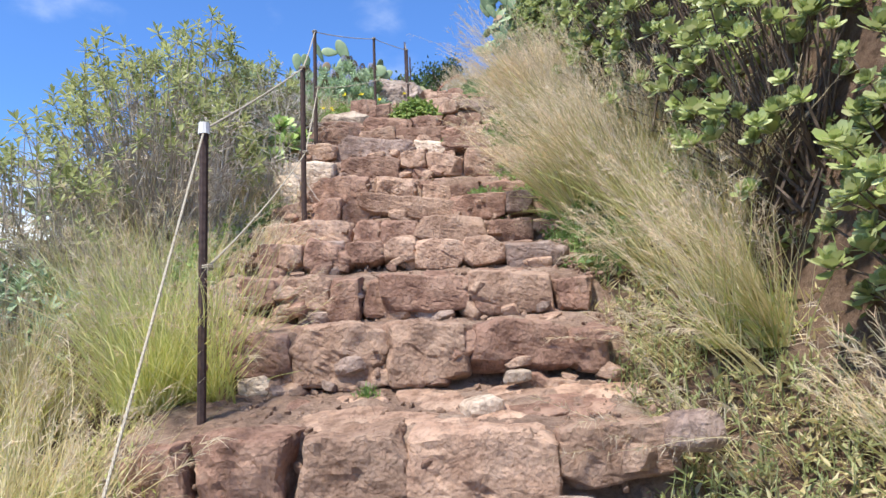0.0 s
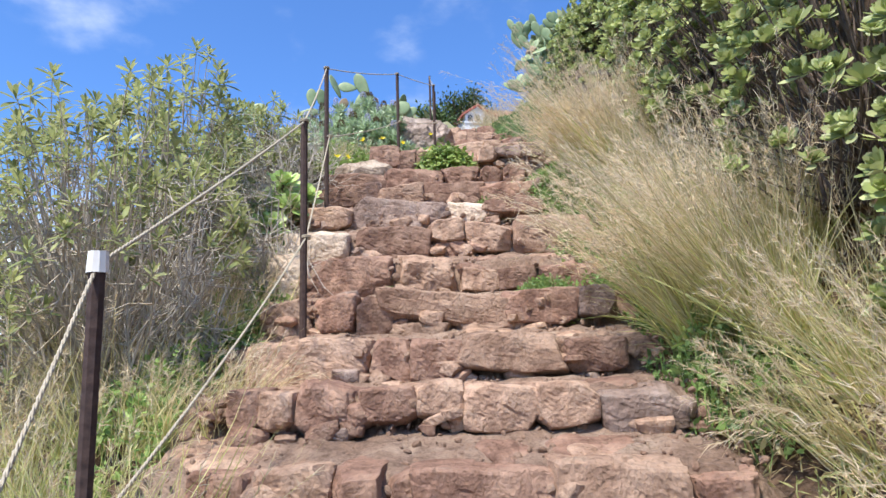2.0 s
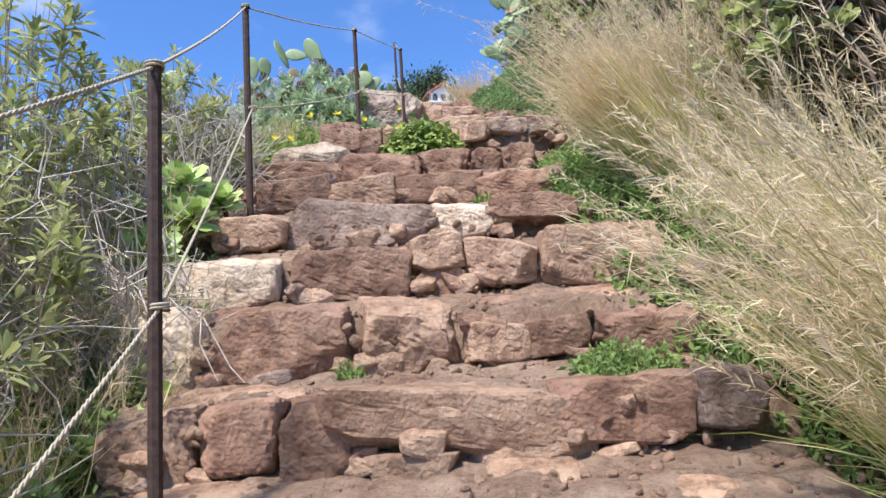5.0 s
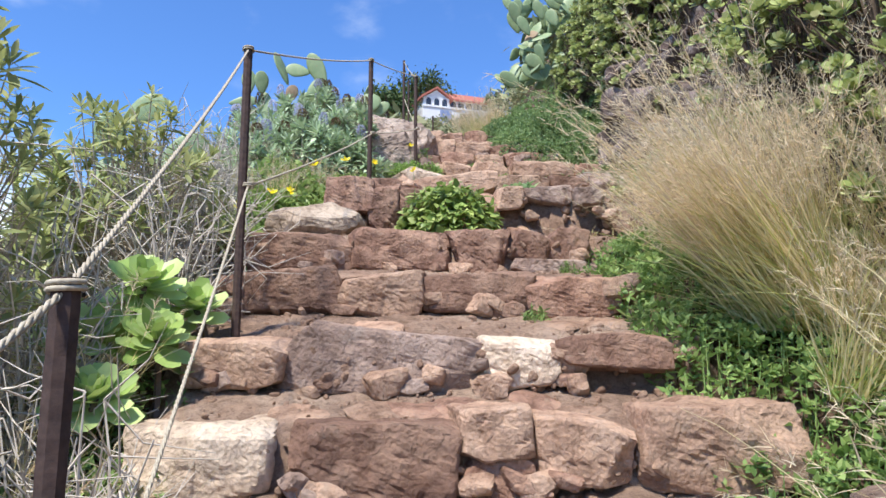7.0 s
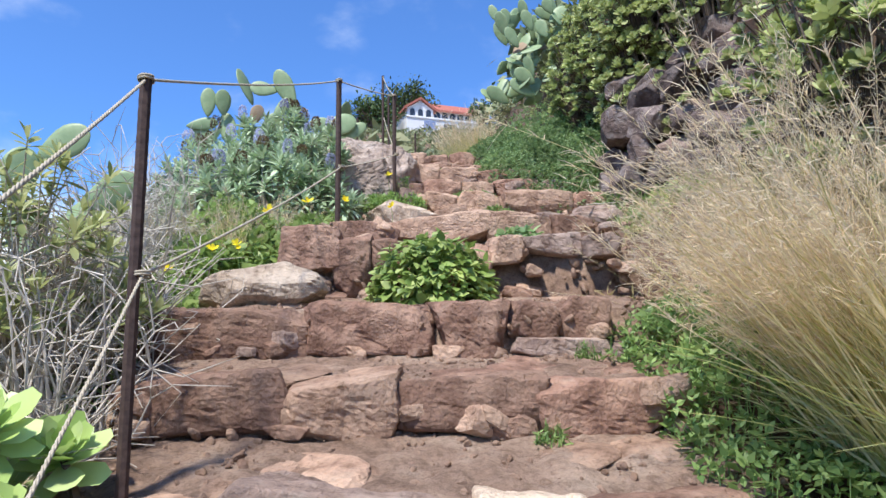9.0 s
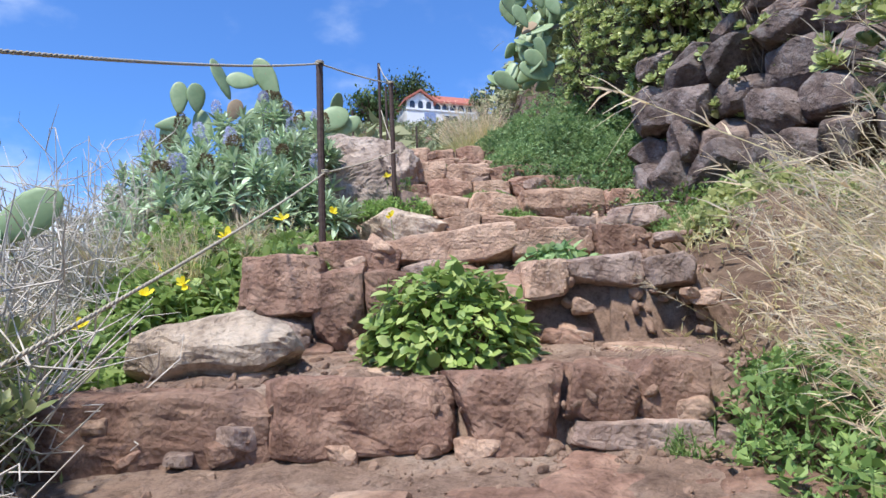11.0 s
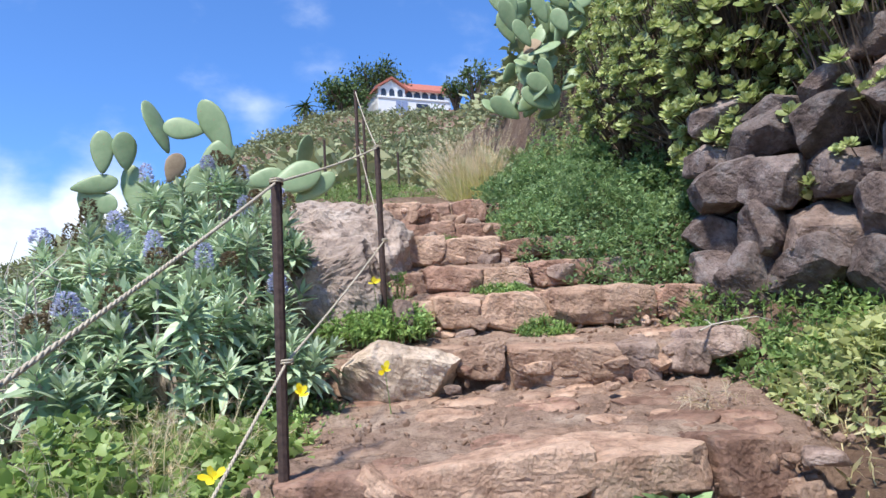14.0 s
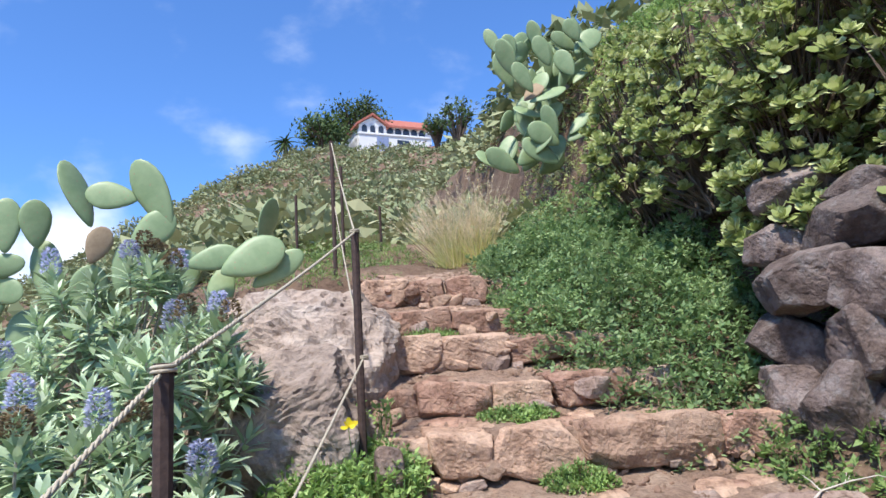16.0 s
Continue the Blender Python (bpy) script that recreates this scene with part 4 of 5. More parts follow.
# succulent bushes that cover the bank
BANK_LOW = [(1.40, 6.3, 0.5, 1.15, 0.42, 90), (1.42, 5.4, 0.55, 1.2, 0.42, 80), (2.3, 6.8, 1.0, 1.0, 0.45, 80), (1.55, 2.9, 0.55, 1.2, 0.55, 120), (1.55, 3.9, 0.7, 1.3, 0.6, 130), (1.6, 4.9, 0.8, 1.3, 0.6, 130), (1.65, 5.9, 0.9, 1.2, 0.6, 110), (1.7, 6.9, 0.9, 1.1, 0.55, 100), (2.75, 7.7, 1.9, 0.9, 0.5, 100), (2.25, 9.0, 1.6, 1.0, 0.5, 110)]
BANK_HIGH = [(1.82, 9.75, 1.15, 0.5, 0.40, 110), (2.6, 8.4, 1.8, 0.8, 0.5, 100), (1.95, 9.8, 1.2, 1.1, 0.55, 120), (1.85, 10.6, 1.0, 1.0, 0.5, 110), (1.75, 11.3, 0.9, 0.9, 0.45, 90), (1.7, 2.0, 0.5, 1.3, 0.5, 90), (2.3, 9.4, 1.7, 1.3, 0.6, 100), (2.2, 4.4, 1.6, 1.3, 0.7, 110), (2.2, 5.6, 1.6, 1.4, 0.7, 100), (2.2, 3.2, 1.6, 1.3, 0.7, 100), (2.25, 7.0, 1.6, 1.3, 0.6, 80)]
for i, (x, y, dz, h, rad, tips) in enumerate(BANK_LOW + BANK_HIGH):
    z = float(np.interp(y, PATH_Y, PATH_Z)) + dz
    shrub("succulent_bush", (x, y, min(z, z_at(x, y))), h + max(0, z - z_at(x, y)), rad, min(295, int(tips * (2.6 if y > 8.5 else 1.5))), SPOON, 0.071, 20, M_SUCC, "fleshy-leaved succulent bush with rosettes on the stony bank", "bush", 250 + i, "succulent bushes on the bank", 80, 8, 0.025, 0.1, 0.009, lean=(-0.12, 0), twig=M_BARK, bare=40, face=(-0.5, -0.45, 0.6), single=True)

# pale rosette plant beside a post
for i, (x, y, z, s) in enumerate([(-1.29, 5.60, 3.40, 0.15), (-1.17, 5.72, 3.33, 0.14), (-1.38, 5.75, 3.30, 0.15), (-1.21, 5.48, 3.22, 0.13), (-1.42, 5.5, 3.24, 0.14), (-1.30, 5.3, 3.05, 0.13), (-1.16, 5.62, 3.16, 0.12)]):
    rng = np.random.default_rng(300 + i)
    root = thing("rosette_plant", (x, y, z - 0.2), "pale green fleshy rosette plant beside the stair", "succulent", "pale rosette plants")
    v, f = whorls(np.array([[0, 0, 0.2]]), np.array([[0.2, -0.6, 0.8]]), 26, [s], SPOON, rng, 70, -10, 0.03)
    part("foliage", np_mesh("foliage", v, f, M_SUCC_PALE, True), root)
    v, f, _ = stems_to(np.array([[0, 0, 0.2]]), rng, 0.012, 0.01, 0.02)
    part("stem", np_mesh("stem", v, f, M_BARK), root)

# the broad-leaved bush on the steps
def broad_bush(at, rx, ry, h, n, size, mat, label, seed):
    rng = np.random.default_rng(seed)
    root = thing("leafy_bush", at, label, "bush")
    u = unit(rng.normal(size=(n, 3)))
    u[:, 2] = np.abs(u[:, 2])
    q = rng.uniform(0.55, 1.0, (n, 1)) ** 0.6
    t = u * [rx, ry, h] * q
    d = unit(u * [1, 1, 0.2] + rng.normal(scale=0.45, size=(n, 3)) + [0, 0, -0.25])
    v, f = bake(HEART[0], HEART[1], frames(d, u + [0, 0, 0.4], rng, 0.35), t, rng.uniform(0.5, 1.25, n) * size)
    part("foliage", np_mesh("foliage", v, f, mat, True), root)
    k = 60
    v, f, _ = stems_to(t[:k], rng, 0.005, 0.002, rx * 0.2)
    part("stem_tangle", np_mesh("stem_tangle", v, f, M_HERB), root)


broad_bush((-0.23, 7.03, 3.78), 0.29, 0.26, 0.34, 1500, 0.05, M_BRIGHT, "bright green broad-leaved bush growing on the steps", 310)
broad_bush((0.28, 7.62, 4.12), 0.17, 0.1, 0.15, 300, 0.05, M_HERB_BLUE, "low grey-green leafy weed against a step", 311)

# herbs
herbs("weeds", "green weeds along the foot of the grass bank", 320, (0.55, 1.15), (3.2, 4.5), 600, 0.042, M_HERB, SMALL, 0.3)
herbs("weeds", "sparse yellow-green weeds on the dry soil beside the lower steps", 314, (0.55, 1.3), (1.2, 3.2), 1000, 0.05, M_EUPH, SLIM, 0.3)
herbs("weeds", "green weeds under the leaning grass", 313, (0.55, 1.3), (4.2, 5.3), 1200, 0.045, M_HERB, SMALL, 0.38)
herbs("bank_herbs", "tangled green creepers covering the steep bank", 319, (1.15, 2.9), (1.2, 8.2), 5200, 0.055, M_SUCC, SMALL, 0.40)
herbs("bank_herbs", "tangled green creepers covering the upper bank", 318, (1.55, 3.2), (8.2, 13.5), 5200, 0.055, M_HERB, SMALL, 0.40)
herbs("weeds", "bright weeds along the foot of the rock wall", 315, (1.05, 2.0), (8.2, 9.9), 1800, 0.042, M_HERB, SMALL, 0.25)
herbs("litter", "dry straw litter on the soil of the bank", 317, (0.6, 1.4), (0.8, 4.2), 1400, 0.07, M_STRAW, SLIM, 0.05)
herbs("litter", "dry straw litter on the soil of the bank", 316, (0.5, 1.3), (6.4, 8.6), 220, 0.07, M_STRAW, SLIM, 0.05)
herbs("weeds", "green weeds beside the upper steps", 321, (0.35, 1.0), (4.6, 7.0), 2600, 0.04, M_HERB, SMALL, 0.42)
herbs("herb_mound", "thick mound of green herbs spilling over the steps", 322, (0.42, 1.8), (9.4, 12.5), 8500, 0.042, M_HERB_BLUE, SMALL, 0.75, per=6)
herbs("weeds", "fresh green weeds with yellow flowers beside the post", 323, (-1.85, -0.66), (7.08, 8.75), 3600, 0.058, M_CLOVER, HEART, 0.42, per=4)
herbs("weeds", "fresh green weeds below the pale stone", 335, (-1.95, -1.15), (6.5, 7.4), 1400, 0.055, M_CLOVER, HEART, 0.35, per=4)
herbs("weeds", "low green weeds under the grey-green bush", 324, (-1.6, -0.5), (8.0, 9.0), 1200, 0.04, M_HERB, SMALL, 0.2)
herbs("weeds", "small green weeds at the foot of a post", 325, (-0.78, -0.16), (9.12, 9.6), 1100, 0.034, M_HERB, SMALL, 0.30, on=lambda x, y: np.maximum(tread_height(y), terrain(x, y)) + 0.06)
herbs("weeds", "small weeds rooted in the step joints", 326, (0.26, 0.56), (9.27, 9.47), 300, 0.028, M_HERB, SMALL, 0.14, on=lambda x, y: tread_height(y))
for k, (x, y) in enumerate(((-0.3, 2.62), (0.2, 2.06), (-0.5, 4.78), (0.05, 6.0), (0.3, 6.5))):
    herbs("weed", "tiny green weed sprouting from a joint of the stair", 340 + k, (x - 0.05, x + 0.05), (y - 0.04, y + 0.03), 36, 0.03, M_HERB, SLIM, 0.09, on=lambda x, y: tread_height(y), kind="")
herbs("weeds", "small weeds rooted in the step joints", 333, (-0.2, 0.15), (10.3, 10.6), 350, 0.03, M_HERB, SLIM, 0.12, on=lambda x, y: tread_height(y))
herbs("weeds", "small weeds rooted in the step joints", 334, (0.15, 0.45), (4.4, 4.75), 260, 0.028, M_HERB, SMALL, 0.13, on=lambda x, y: tread_height(y))
herbs("weeds", "small weeds rooted in the step joints", 327, (0.08, 0.44), (9.63, 9.8), 300, 0.028, M_HERB, SMALL, 0.11, on=lambda x, y: tread_height(y))
herbs("weeds", "fresh green weeds below the rock wall", 328, (1.0, 1.95), (7.7, 8.8), 850, 0.055, M_EUPH, HEART, 0.22, per=4)
herbs("weeds", "green weeds beside the lowest post", 329, (-1.3, -0.8), (1.3, 3.0), 900, 0.035, M_GRASS, SLIM, 0.3)
herbs("weeds", "weeds at the shady left foot of the shrubs", 330, (-1.6, -1.0), (3.2, 5.6), 1500, 0.045, M_HERB, SMALL, 0.35)
herbs("weeds", "green weeds under the open shrubs", 331, (-2.4, -1.2), (4.8, 7.2), 2000, 0.05, M_HERB, SLIM, 0.4)
herbs("bank_herbs", "olive creepers on the bank beyond the top step", 312, (0.7, 3.0), (11.8, 15.5), 3200, 0.06, M_EUPH, SMALL, 0.35)
herbs("weeds", "green weeds beyond the top of the stair", 332, (-1.7, 0.25), (11.5, 15.5), 2600, 0.05, M_HERB, SLIM, 0.3)


def flowers(pts, label):
    for i, (x, y, z) in enumerate(pts):
        rng = np.random.default_rng(400 + i)
        root = thing("yellow_flower", (x, y, z), label, "flower", "yellow flowers")
        v, f = whorls(np.array([[0, 0, 0.0]]), np.array([[0.1, -0.7, 0.6]]), 7, [0.037], SPOON, rng, 50, 15)
        part("petals", np_mesh("petals", v, f, M_YELLOW, True), root)
        p = np.array([[[0, 0, 0], [0.01, 0.02, -0.1], [0.02, 0.03, -0.22]]])
        v, f = tubes(p, [0.0015], [0.002], 4)
        part("stalk", np_mesh("stalk", v, f, M_HERB), root)


flowers([(-1.19, 7.05, 4.05), (-1.12, 7.2, 4.10), (-1.0, 7.3, 4.28), (-0.85, 7.6, 4.4), (-1.35, 6.95, 3.95), (-0.42, 8.55, 4.6), (-0.95, 7.0, 3.9), (-1.3, 7.5, 4.2), (-0.7, 8.2, 4.55), (-0.45, 9.2, 5.0)], "bright yellow flower on a thin stalk among weeds")


# ---- prickly pears ----
def pad_mesh(rng, hl, hw, th):
    b = bmesh.new()
    bmesh.ops.create_uvsphere(b, u_segments=16, v_segments=10, radius=1)
    for v in b.verts:
        t = (v.co.z + 1) / 2
        w = (0.45 + 0.75 * t ** 0.7) if t < 0.7 else 1.03
        v.co = Vector((v.co.x * hw * w, v.co.y * th * (1.2 - 0.4 * t) * 1.0, (v.co.z + 1) * hl))
        v.co.y += 0.02 * math.sin(v.co.z * 7) * hl * 4 * 0.3
    me = bpy.data.meshes.new("pad")
    b.to_mesh(me)
    b.free()
    me.polygons.foreach_set("use_smooth", [True] * len(me.polygons))
    return me


PAD_RNG = np.random.default_rng(500)
PAD_MESHES = [pad_mesh(PAD_RNG, 0.175 * s, 0.092 * w, 0.017) for s, w in ((1, 1), (0.92, 1.1), (1.08, 0.92), (0.85, 1.05))]
for me in PAD_MESHES:
    me.materials.append(M_PAD)
DRY_PAD = pad_mesh(PAD_RNG, 0.12, 0.08, 0.013)
DRY_PAD.materials.append(M_PAD_DRY)


def prickly_pear(at, pads, label):
    """pads: foot x, y, z relative to at, lean in the picture plane, turn about the pad's axis, size."""
    root = thing("prickly_pear", at, label, "cactus", "prickly pears")
    for i, (x, y, z, lean, turn, s) in enumerate(pads):
        ob = part("pad", PAD_MESHES[i % 4] if s > 0 else DRY_PAD, root, "" if s > 0 else "dried brown pad")
        ob.matrix_basis = pose(x, y, z) @ pose(0, 0, 0, 0, lean, 0) @ pose(0, 0, 0, PAD_RNG.uniform(-12, 12), 0, turn) @ Matrix.Scale(abs(s), 4)
    return root


PADS_HIGH = [(-0.29, 0.0, 1.02, -22, 65, 1.12), (-0.06, 0.02, 1.17, -84, 8, 0.82), (0.11, 0.0, 0.99, -25, -10, 1.12), (-0.09, -0.02, 0.89, 48, 5, 0.95), (-0.70, 0.0, 0.90, -1, 15, 0.84), (-0.57, 0.05, 0.93, -5, 25, 0.8), (-0.90, 0.0, 0.81, 81, 5, 0.78), (-0.82, 0.05, 0.77, 114, 0, 0.75), (0.18, 0.0, 0.80, 76, 0, 0.78), (0.36, -0.02, 0.75, 64, -5, 1.11), (0.51, 0.05, 0.68, 55, 0, 0.85), (0.47, 0.7, 1.02, 9, 65, 1.1)]
PADS_LOW = [(-0.29, 0.0, 0.83, 21, 15, -0.85), (-0.17, 0.05, 0.68, 22, 10, 0.95), (-0.50, 0.08, 0.62, -11, 0, 1.0), (-0.34, 0.06, 0.54, 9, 20, 1.0), (0.10, 0.05, 0.58, 16, 10, 0.95), (-0.76, 0.06, 0.56, -6, 0, 0.95), (0.30, 0.08, 0.48, 10, 0, 0.9), (-0.2, 0.1, 0.2, 5, 10, 1.2), (0.15, 0.1, 0.25, 20, 10, 1.1), (-0.55, 0.12, 0.25, -15, 10, 1.2), (-0.3, 0.12, -0.12, 0, 20, 1.3), (0.42, 0.1, 0.35, 35, 0, 1.1)]
prickly_pear((-1.45, 10.4, 5.0), PADS_HIGH + PADS_LOW,
    "sprawling prickly pear with large flat green pads on the slope")
prickly_pear((-2.27, 7.6, z_at(-2.27, 7.6)), [(0, 0, 0.0, 5, 20, 1.2), (0.05, 0, 0.36, -20, 10, 1.1), (0.1, 0.02, 0.36, 30, -20, 1.0), (-0.08, 0, 0.68, 10, 30, 1.0), (0.24, 0.03, 0.62, 55, 10, 1.0), (0.0, 0.05, 0.92, 60, 0, 0.95), (-0.12, 0.02, 0.3, -50, 30, 1.0)],
    "small prickly pear with flat green pads below the stair")
R_PADS = []
rng_c = np.random.default_rng(77)
for i in range(64):
    h = rng_c.uniform(0, 1)
    R_PADS.append((-0.40 + 0.85 * rng_c.uniform(0, 1) * (0.6 + 0.4 * h) + 0.05 * h, rng_c.uniform(-0.25, 0.35), 0.1 + 1.15 * h, rng_c.uniform(-65, 65), rng_c.uniform(-50, 50), -1.0 if i in (9, 21) else rng_c.uniform(0.7, 1.05)))
prickly_pear((1.28, 12.3, 6.74), R_PADS, "tall prickly pear with grey-green pads on the bank")


# ---- rocks beside the stair ----
def rock_object(name, centre, half, rng, mat, parent=None, turn=(0, 0, 0), n=6, boxy=6.0, chips=9, rough=0.12, label="", cuts=(0.80, 0.97)):
    v, f = rock_shape(half, rng, n, boxy, chips, rough, cuts=cuts)
    ob = new(name, np_mesh(name, v, f, mat, False))
    ob.matrix_basis = pose(*centre, *turn)
    if parent:
        ob.parent = parent
    if label:
        ob["label"] = label
    return ob


R7 = np.random.default_rng(700)
out = rock_object("rock_outcrop", (-0.68, 10.42, 5.10), (0.46, 0.62, 0.52), R7, M_OUTCROP, n=44, boxy=5.0, chips=22, rough=0.5)
low = rock_object("rock_outcrop", (-0.74, 9.78, 4.86), (0.40, 0.46, 0.42), R7, M_OUTCROP, None, (24, 4, -8), n=36, boxy=5.0, chips=20, rough=0.4)
tagged(low, "pale weathered rock sloping down beside the upper steps", "rock")
tagged(out, "large pale weathered rock outcrop beside the upper steps", "rock")
b1 = rock_object("boulder", (-0.33, 8.95, 4.56), (0.28, 0.2, 0.155), R7, M_ROCK_PALE, None, (6, 9, 12), n=20, boxy=4, chips=16, rough=0.2, cuts=(0.66, 0.92))
tagged(b1, "pale cream boulder set at the edge of the steps", "rock")
b2 = rock_object("boulder", (-0.95, 6.97, 3.86), (0.25, 0.16, 0.11), R7, M_ROCK_PALE, None, (5, -4, 8), n=18, boxy=4, chips=16, rough=0.22, cuts=(0.7, 0.94))
tagged(b2, "flat pale cream stone lying beside the bush", "rock")
b3 = rock_object("stone", (-0.31, 9.28, 4.84), (0.055, 0.05, 0.075), R7, M_ROCK_GREY, n=6, boxy=4)
tagged(b3, "small grey stone standing at the foot of a post", "rock")
for x, y, z, hx, m, lab in ((0.25, 2.64, 1.40, 0.05, M_ROCK_PALE, "loose pale grey stone lying against a riser"), (0.11, 2.42, 1.31, 0.07, M_ROCK_PALE, "thin pale slab lying on the tread"),
                            (-0.14, 8.78, 4.50, 0.035, M_ROCK_GREY, "small loose stone on the tread"), (0.48, 8.6, 4.48, 0.03, M_ROCK_PINK, "small loose stone on the tread"), (0.7, 4.98, 2.80, 0.09, M_ROCK_GREY, "grey stone at the edge of the weeds")):
    tagged(rock_object("loose_stone", (x, y, z), (hx, hx * 0.7, hx * 0.5), R7, m, None, (4, -6, 25), 7, 5, 14, 0.15), lab, "rock", "loose stones on the stair")
b4 = rock_object("stone", (0.72, 2.15, 1.24), (0.09, 0.07, 0.06), R7, M_ROCK_GREY, n=6, boxy=4)
tagged(b4, "small grey stone at the foot of the grass bank", "rock")
b5 = rock_object("boulder", (1.13, 8.98, 4.615), (0.17, 0.13, 0.07), R7, M_ROCK_GREY, None, (-10, 6, 20), n=16, boxy=6, chips=14, cuts=(0.68, 0.94))
tagged(b5, "flat grey stone lying at the end of a step", "rock")


def dry_twig(at, turn, seed):
    """A fallen forked twig."""
    rng = np.random.default_rng(seed)
    root = thing("dry_twig", at, "bleached forked dry twig lying on a grey stone", "twig")
    root.rotation_euler.z = radians(turn)
    main = np.array([[[0, 0, 0.02], [0.12, 0.02, 0.045], [0.25, -0.01, 0.06], [0.38, 0.03, 0.05]]])
    v, f = tubes(main, [0.005], [0.002], 5)
    part("stem", np_mesh("stem", v, f, M_DEAD), root)
    for k, (s, side) in enumerate(((1, 1), (1, -1), (2, 1), (2, -1), (2, 1))):
        o = main[0, s]
        end = o + np.array([rng.uniform(0.08, 0.16), side * rng.uniform(0.05, 0.12), rng.uniform(-0.03, 0.03)])
        p = np.array([[o, (o + end) / 2 + rng.normal(scale=0.012, size=3), end]])
        v, f = tubes(p, [0.003], [0.0012], 4)
        part("side_twig", np_mesh("side_twig", v, f, M_DEAD), root)


dry_twig((0.98, 8.84, 4.66), 28, 731)


def build_rock_wall():
    rng = np.random.default_rng(712)
    core = new("rock_wall")
    core.location = (1.75, 9.0, 4.9)
    tagged(core, "dry-stacked wall of dark brown volcanic boulders holding the bank", "wall", kind="structure")
    o = np.array([1.75, 9.0, 4.9])
    a, b = np.array([1.34, 9.62]), np.array([2.62, 7.3])
    run = np.linalg.norm(b - a)
    back = np.array([0.877, 0.48])
    face = math.degrees(math.atan2(b[1] - a[1], b[0] - a[0]))
    up = 0.0
    for row in range(6):
        hz = (0.16, 0.13, 0.15, 0.11, 0.10, 0.12)[row]
        t = rng.uniform(-0.1, 0.1) + (0.85 if row == 5 else 0.0)
        while t < run:
            h = rng.uniform(0.12, 0.23)
            p = a + (b - a) * (t + h) / run + back * (0.05 * row + 0.06 + rng.normal(scale=0.035))
            tall = hz * rng.uniform(0.85, 1.2)
            rock_object("boulder", np.array([p[0], p[1], 4.74 + up + hz + rng.normal(scale=0.025)]) - o, (h * 1.06, rng.uniform(0.16, 0.24), tall), rng, [M_ROCK_DARK, M_ROCK_DARK, M_ROCK_DARK, M_ROCK_GREY][rng.integers(0, 4)], core,
                        (rng.normal(scale=10), rng.normal(scale=13), face + rng.normal(scale=18)), 16, 9.0, 18, 0.16, cuts=(0.70, 0.95))
            t += 2 * h * 0.93
        up += 2 * hz * 0.93


build_rock_wall()


# ---- far hill: scrub, trees, house ----
def far_scrub():
    rng = np.random.default_rng(800)
    k = 110
    u = unit(rng.normal(size=(k, 3)))
    u[:, 2] = np.abs(u[:, 2]) * 0.8
    tv, tf = bake(SMALL[0], SMALL[1], frames(u + rng.normal(scale=0.5, size=(k, 3)), u + [0, 0, 0.6], rng, 0.6), u * 0.8 * rng.uniform(0.6, 1, (k, 1)), rng.uniform(0.13, 0.27, k))
    n = 3600
    y = 13.5 + 95 * rng.uniform(0, 1, n) ** 1.6
    x = rng.uniform(-1, 1, n) * (4 + y * 0.45) - 2
    ok = ~((np.abs(x + 0.1) < 0.7) & (y < 18)) & ~((x > -1) & (x < 12) & (y > 93))
    x, y = np.concatenate([x[ok], rng.uniform(-14, -2.6, 700), rng.uniform(3.2, 14, 500)]), np.concatenate([y[ok], rng.uniform(-8, 14, 700), rng.uniform(-8, 14, 500)])
    s = (0.25 + 1.1 * rng.uniform(0, 1, len(x)) ** 2.5) * (0.75 + y / 70)
    T = np.stack([x, y, terrain(x, y) - 0.05], 1)
    a = rng.uniform(0, 6.283, len(x))
    R = np.zeros((len(x), 3, 3))
    R[:, 0, 0], R[:, 0, 1], R[:, 1, 0], R[:, 1, 1], R[:, 2, 2] = np.cos(a), -np.sin(a), np.sin(a), np.cos(a), 1
    v, f = bake(tv, tf, R, T, np.stack([s, s, s * rng.uniform(0.6, 1.1, len(x))], 1))
    ob = new("hill_scrub", np_mesh("hill_scrub", v, f, M_FAR))
    tagged(ob, "low green and olive scrub covering the far hillside", "scrub", kind="stuff")


far_scrub()


def far_tree(at, height, rx, n, leaf, label, seed, name="tree", crown_low=0.35, clumps=30):
    rng = np.random.default_rng(seed)
    root = thing(name, at, label, "tree", "trees on the far hill")
    tips = unit(rng.normal(size=(clumps, 3))) * [rx * 0.8, rx * 0.8, height * (1 - crown_low) * 0.42] * rng.uniform(0.5, 1, (clumps, 1)) + [0, 0, height * (crown_low + (1 - crown_low) * 0.52)]
    v, f, _ = stems_to(tips, rng, rx * 0.06, rx * 0.015, rx * 0.03)
    part("trunk", np_mesh("trunk", v, f, M_BARK), root)
    c = tips[rng.integers(0, clumps, n)] + rng.normal(scale=rx * 0.17, size=(n, 3))
    d = unit(rng.normal(size=(n, 3)))
    v, f = bake(SMALL[0], SMALL[1], frames(d, d[:, [1, 2, 0]], rng), c, rng.uniform(0.5, 1.2, n) * leaf)
    part("crown", np_mesh("crown", v, f, M_TREE), root)


def gy(x, y):
    return z_at(x, y) - 0.3


